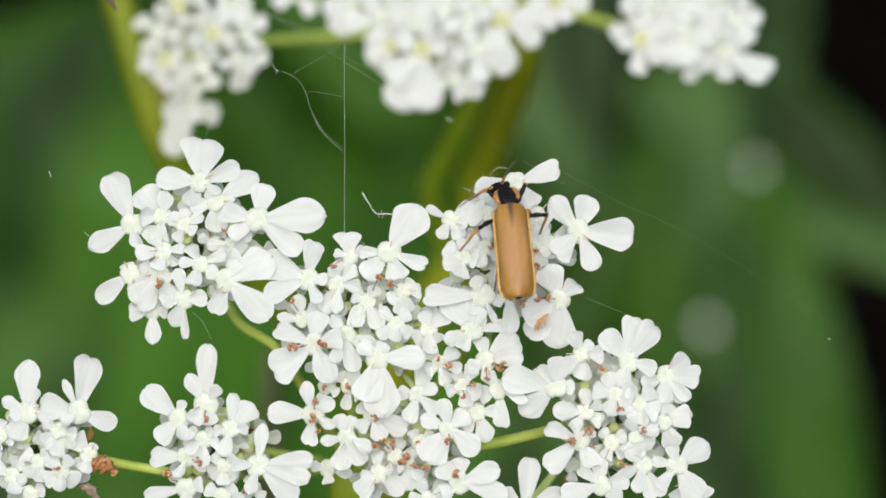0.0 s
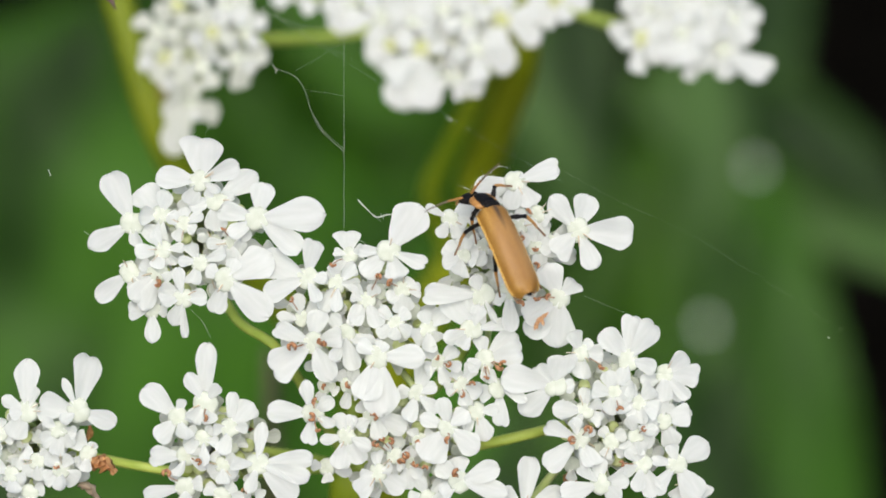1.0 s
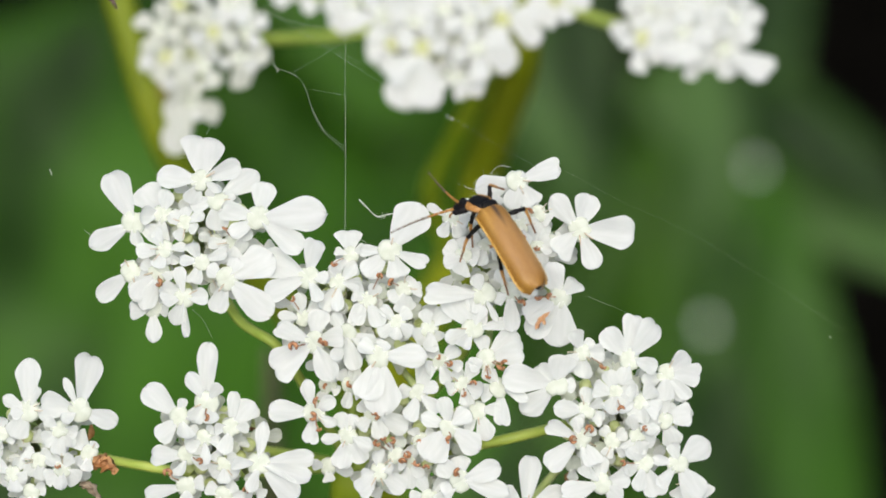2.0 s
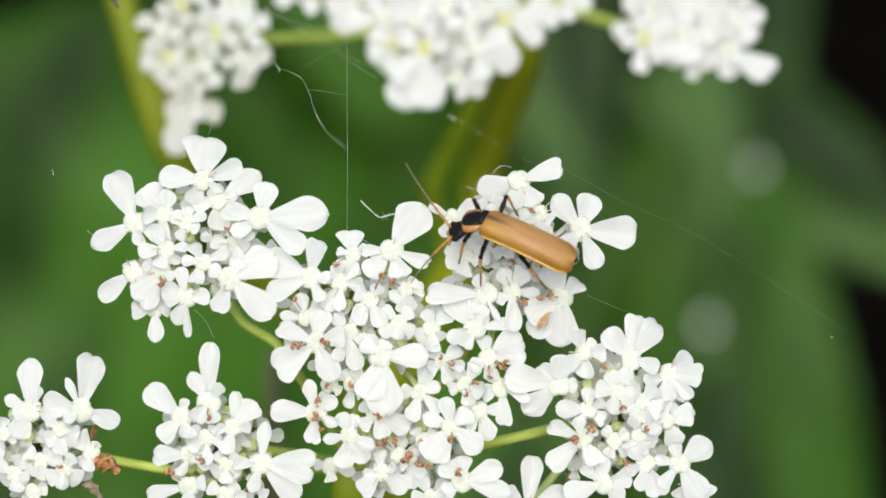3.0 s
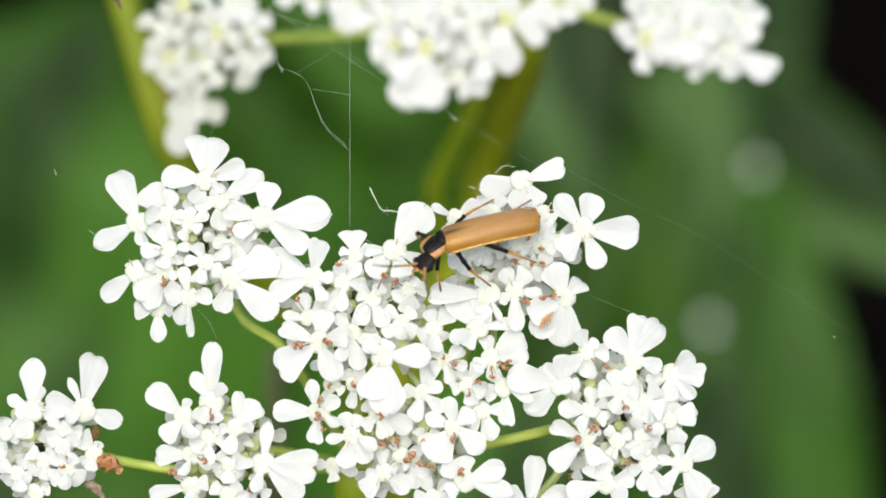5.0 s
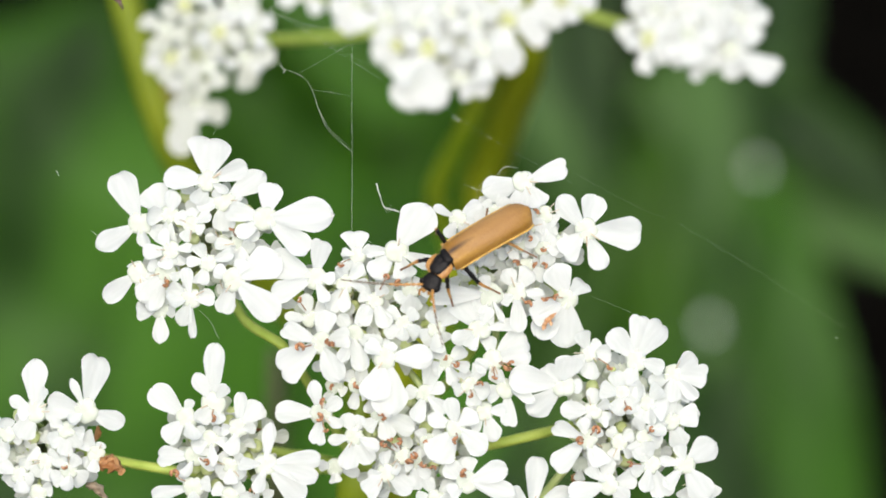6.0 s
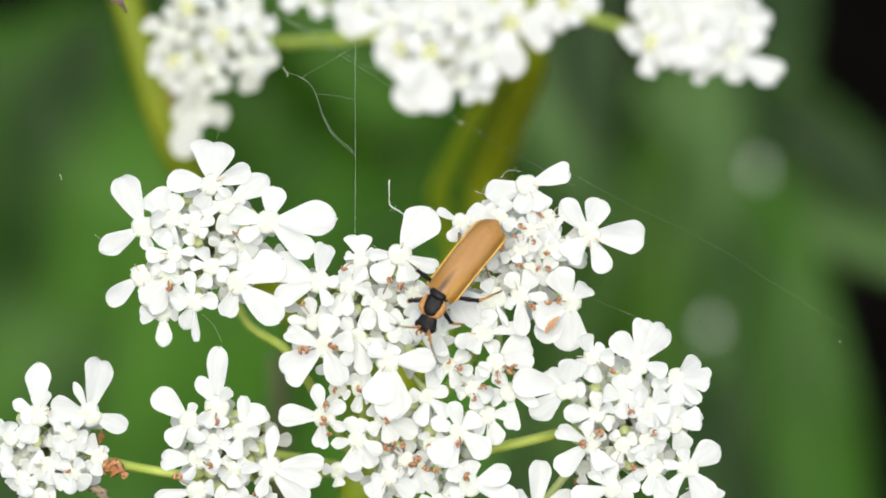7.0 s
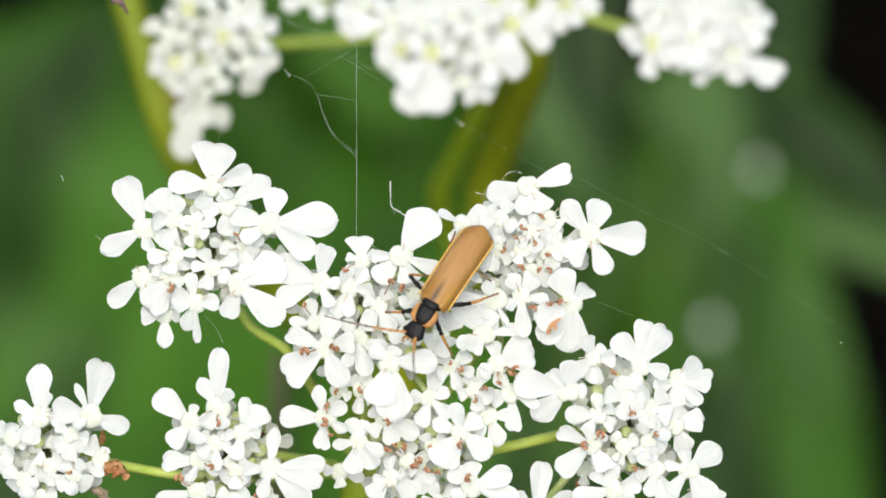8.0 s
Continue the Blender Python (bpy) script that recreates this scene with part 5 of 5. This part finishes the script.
LEFT_MIDDLE_FOOT = [
    (0.0, 0.96, -0.36), (0.5, 0.84, -0.49), (1.0, 0.87, -0.52), (1.7, 0.81, -0.56), (2.8, 2.35, -3.60),
    (3.5, 2.46, -3.36), (4.0, 2.97, -2.96), (4.2, 2.96, -2.97), (4.5, 3.35, -3.10), (4.7, 3.32, -3.09),
    (5.8, 3.54, -3.23), (6.5, 3.46, -3.22), (7.0, 3.40, -2.77), (7.5, 3.48, -2.83), (8.0, 3.39, -2.76),
]
LEFT_HIND_FOOT = [
    (0.0, 3.64, -3.04), (0.5, 4.16, -4.21), (1.0, 4.15, -4.24), (1.7, 4.09, -4.28), (2.8, 7.55, -3.48),
    (3.5, 7.54, -3.48), (4.0, 6.21, -2.48), (4.2, 6.20, -2.41), (4.5, 6.55, -1.38), (4.7, 6.52, -1.29),
    (5.8, 6.14, -0.67), (6.5, 6.10, -0.66), (7.0, 2.50, -1.85), (7.5, 2.55, -1.95), (8.0, 2.57, -2.0),
]
RIGHT_FRONT_FOOT = [
    (0.0, 5.64, 4.24), (0.5, 5.20, 4.39), (1.0, 4.91, 4.36), (1.7, 4.81, 4.32), (2.8, 1.99, 3.04),
    (3.5, 2.22, 3.04), (4.0, 0.81, 4.12), (4.2, 0.12, 3.51), (4.5, -1.37, 0.78), (4.7, -1.64, 0.79),
    (5.8, -3.54, -1.55), (6.5, -3.50, -1.54), (7.0, -2.95, -3.30), (7.5, -4.92, -4.23), (8.0, -4.93, -4.20),
]
RIGHT_MIDDLE_FOOT = [
    (0.0, 6.84, 1.04), (0.5, 7.52, 1.11), (1.0, 7.27, 0.84), (1.7, 6.81, 0.72), (2.8, 5.07, 2.24),
    (3.5, 5.26, 2.12), (4.0, 4.05, 3.44), (4.2, 4.04, 3.51), (4.5, 3.83, 3.70), (4.7, 4.40, 4.11),
    (5.8, -0.98, 0.97), (6.5, -1.10, 0.94), (7.0, -2.44, -1.45), (7.5, -2.0, -1.6), (8.0, -1.75, -1.62),
]
RIGHT_HIND_FOOT = [
    (0.0, 6.44, -2.04), (0.5, 7.12, -3.41), (1.0, 7.39, -3.44), (1.7, 7.33, -3.48), (2.8, 8.55, 1.20),
    (3.5, 8.54, 1.12), (4.0, 7.73, -0.48), (4.2, 7.72, -0.57), (4.5, 7.51, 2.10), (4.7, 6.68, 3.51),
    (5.8, 2.62, 2.85), (6.5, 2.62, 2.86), (7.0, 0.36, 1.35), (7.5, 0.12, 1.57), (8.0, 0.03, 1.52),
]
FEET = [LEFT_FRONT_FOOT, LEFT_MIDDLE_FOOT, LEFT_HIND_FOOT, RIGHT_FRONT_FOOT, RIGHT_MIDDLE_FOOT, RIGHT_HIND_FOOT]
RIDE = 4.6
LEAN_ROWS = [(0.0, 25), (1.7, 26), (2.8, 36), (3.5, 38), (4.2, 42), (4.4, 47), (4.7, 46), (5.8, 31), (6.5, 30), (6.8, 26), (7.0, 24), (8.0, 24)]
STEP_ON = 2.0
ROLL_ROWS = [(0.0, 0), (0.5, 15), (1.0, 21), (1.7, 21), (2.8, 0), (8.0, 0)]
BOW_ROWS = [(0.0, 28), (0.5, 34), (1.7, 36), (3.0, 28), (3.5, 18), (4.5, 10), (6.5, 10), (7.0, 22), (7.5, 14), (8.0, 12)]


def glide(rows, t):
    """The values of rows at t, eased from row to row."""
    for a, b in zip(rows, rows[1:]):
        if a[0] <= t <= b[0]:
            s = (t - a[0]) / (b[0] - a[0])
            s = s * s * (3 - 2 * s)
            return [p + (q - p) * s for p, q in zip(a[1:], b[1:])]
    return list(rows[-1][1:])


def beetle_pose(t):
    """The back leans towards the top of the shot, as the flower heads under it do, and most where they are steepest."""
    u, v, heading = glide(BODY_ROWS, t)
    lean = radians(glide(LEAN_ROWS, t)[0])
    x = Vector((math.cos(radians(heading)), math.sin(radians(heading)), -math.sin(radians(heading)) * math.tan(min(lean, radians(30))))).normalized()
    z = Vector((0, math.sin(lean), math.cos(lean)))
    z = (z - x * z.dot(x)).normalized()
    turn = Matrix((x, z.cross(x), z)).transposed().to_4x4()
    return BENCH @ Matrix.Translation(BENCH.inverted() @ spot(u, v, RIDE)) @ turn @ Matrix.Rotation(radians(glide(ROLL_ROWS, t)[0]), 4, "X")


def aimed(origin, way, side_up):
    """A pose at origin with +x along way and +z near side_up."""
    x = way.normalized()
    y = side_up.cross(x).normalized()
    return Matrix.Translation(origin * MM) @ Matrix((x, y, x.cross(y))).transposed().to_4x4()


def leg_poses(k, t):
    """Thigh in the body's space and shin in the thigh's, with the foot on its place on the flowers."""
    _, _, hip, thigh, shin, sweep = LEGS[k]
    u, v = glide(FEET[k], t)
    foot = (beetle_pose(t).inverted() @ spot(u, v, STEP_ON)) / MM
    d = foot - hip
    reach = max(shin - thigh + 0.1, min(d.length, (thigh + shin) * 0.985))
    d = d.normalized()
    pole = Vector((sweep, math.copysign(0.5, hip.y), 0.45 if sweep > 0 else -0.6))
    pole = (pole - d * pole.dot(d)).normalized()
    along = (thigh ** 2 - shin ** 2 + reach ** 2) / (2 * reach)
    knee = hip + d * along + pole * math.sqrt(max(0.0, thigh ** 2 - along ** 2))
    end = hip + d * reach
    upper = aimed(hip, knee - hip, pole)
    lower = aimed(knee, end - knee, pole)
    return upper, upper.inverted() @ lower


def neck_pose(t, share, out):
    turn = glide(NECK_ROWS, t)[0] * share
    bow = glide(BOW_ROWS, t)[0] * share
    return pose(0, 0, 0, 0, bow, turn) @ pose(out * MM, 0, 0.08 * MM, 0, 8, 0)


def feeler_pose(rows, t, side):
    way, rise = (radians(a) for a in glide(rows, t))
    aim = Vector((math.cos(way) * math.cos(rise), math.sin(way) * math.cos(rise), math.sin(rise)))
    carrier = (beetle_pose(t) @ neck_pose(t, 1.0, 1.66)).to_3x3().inverted() @ BENCH.to_3x3()
    return aimed(Vector((0.8, side * 0.3, 0.12)), carrier @ aim, carrier @ Vector((0, 0, 1)))


def motions():
    times = [k / 10 for k in range(81)]
    walk(BEETLE, [(t, beetle_pose(t)) for t in times])
    walk(BEETLE_SHIELD, [(t, neck_pose(t, 0.6, 0.0)) for t in times])
    walk(BEETLE_HEAD, [(t, neck_pose(t, 1.0, 1.66)) for t in times])
    walk(FEELERS[0], [(t, feeler_pose(LEFT_FEELER_ROWS, t, 1)) for t in times])
    walk(FEELERS[1], [(t, feeler_pose(RIGHT_FEELER_ROWS, t, -1)) for t in times])
    for k, (leg, low, *_) in enumerate(LEGS):
        poses = [leg_poses(k, t) for t in times]
        walk(leg, [(t, m[0]) for t, m in zip(times, poses)])
        walk(low, [(t, m[1]) for t, m in zip(times, poses)])
    turn = Vector(spot(0, 0, 1) - spot(0, 0, 0)).normalized()
    place = DRIFT.matrix_world.translation.copy()
    swing = [(0.0, -15), (0.5, -10), (1.0, -2), (1.7, -2), (3.0, 0), (3.5, -2), (4.0, -2), (4.5, -18), (4.7, -20), (5.8, -25), (6.5, -44), (7.0, -46), (8.0, -46)]
    walk(DRIFT, [(t, Matrix.Translation(place) @ Matrix.Rotation(radians(a), 4, turn)) for t, a in swing])


motions()
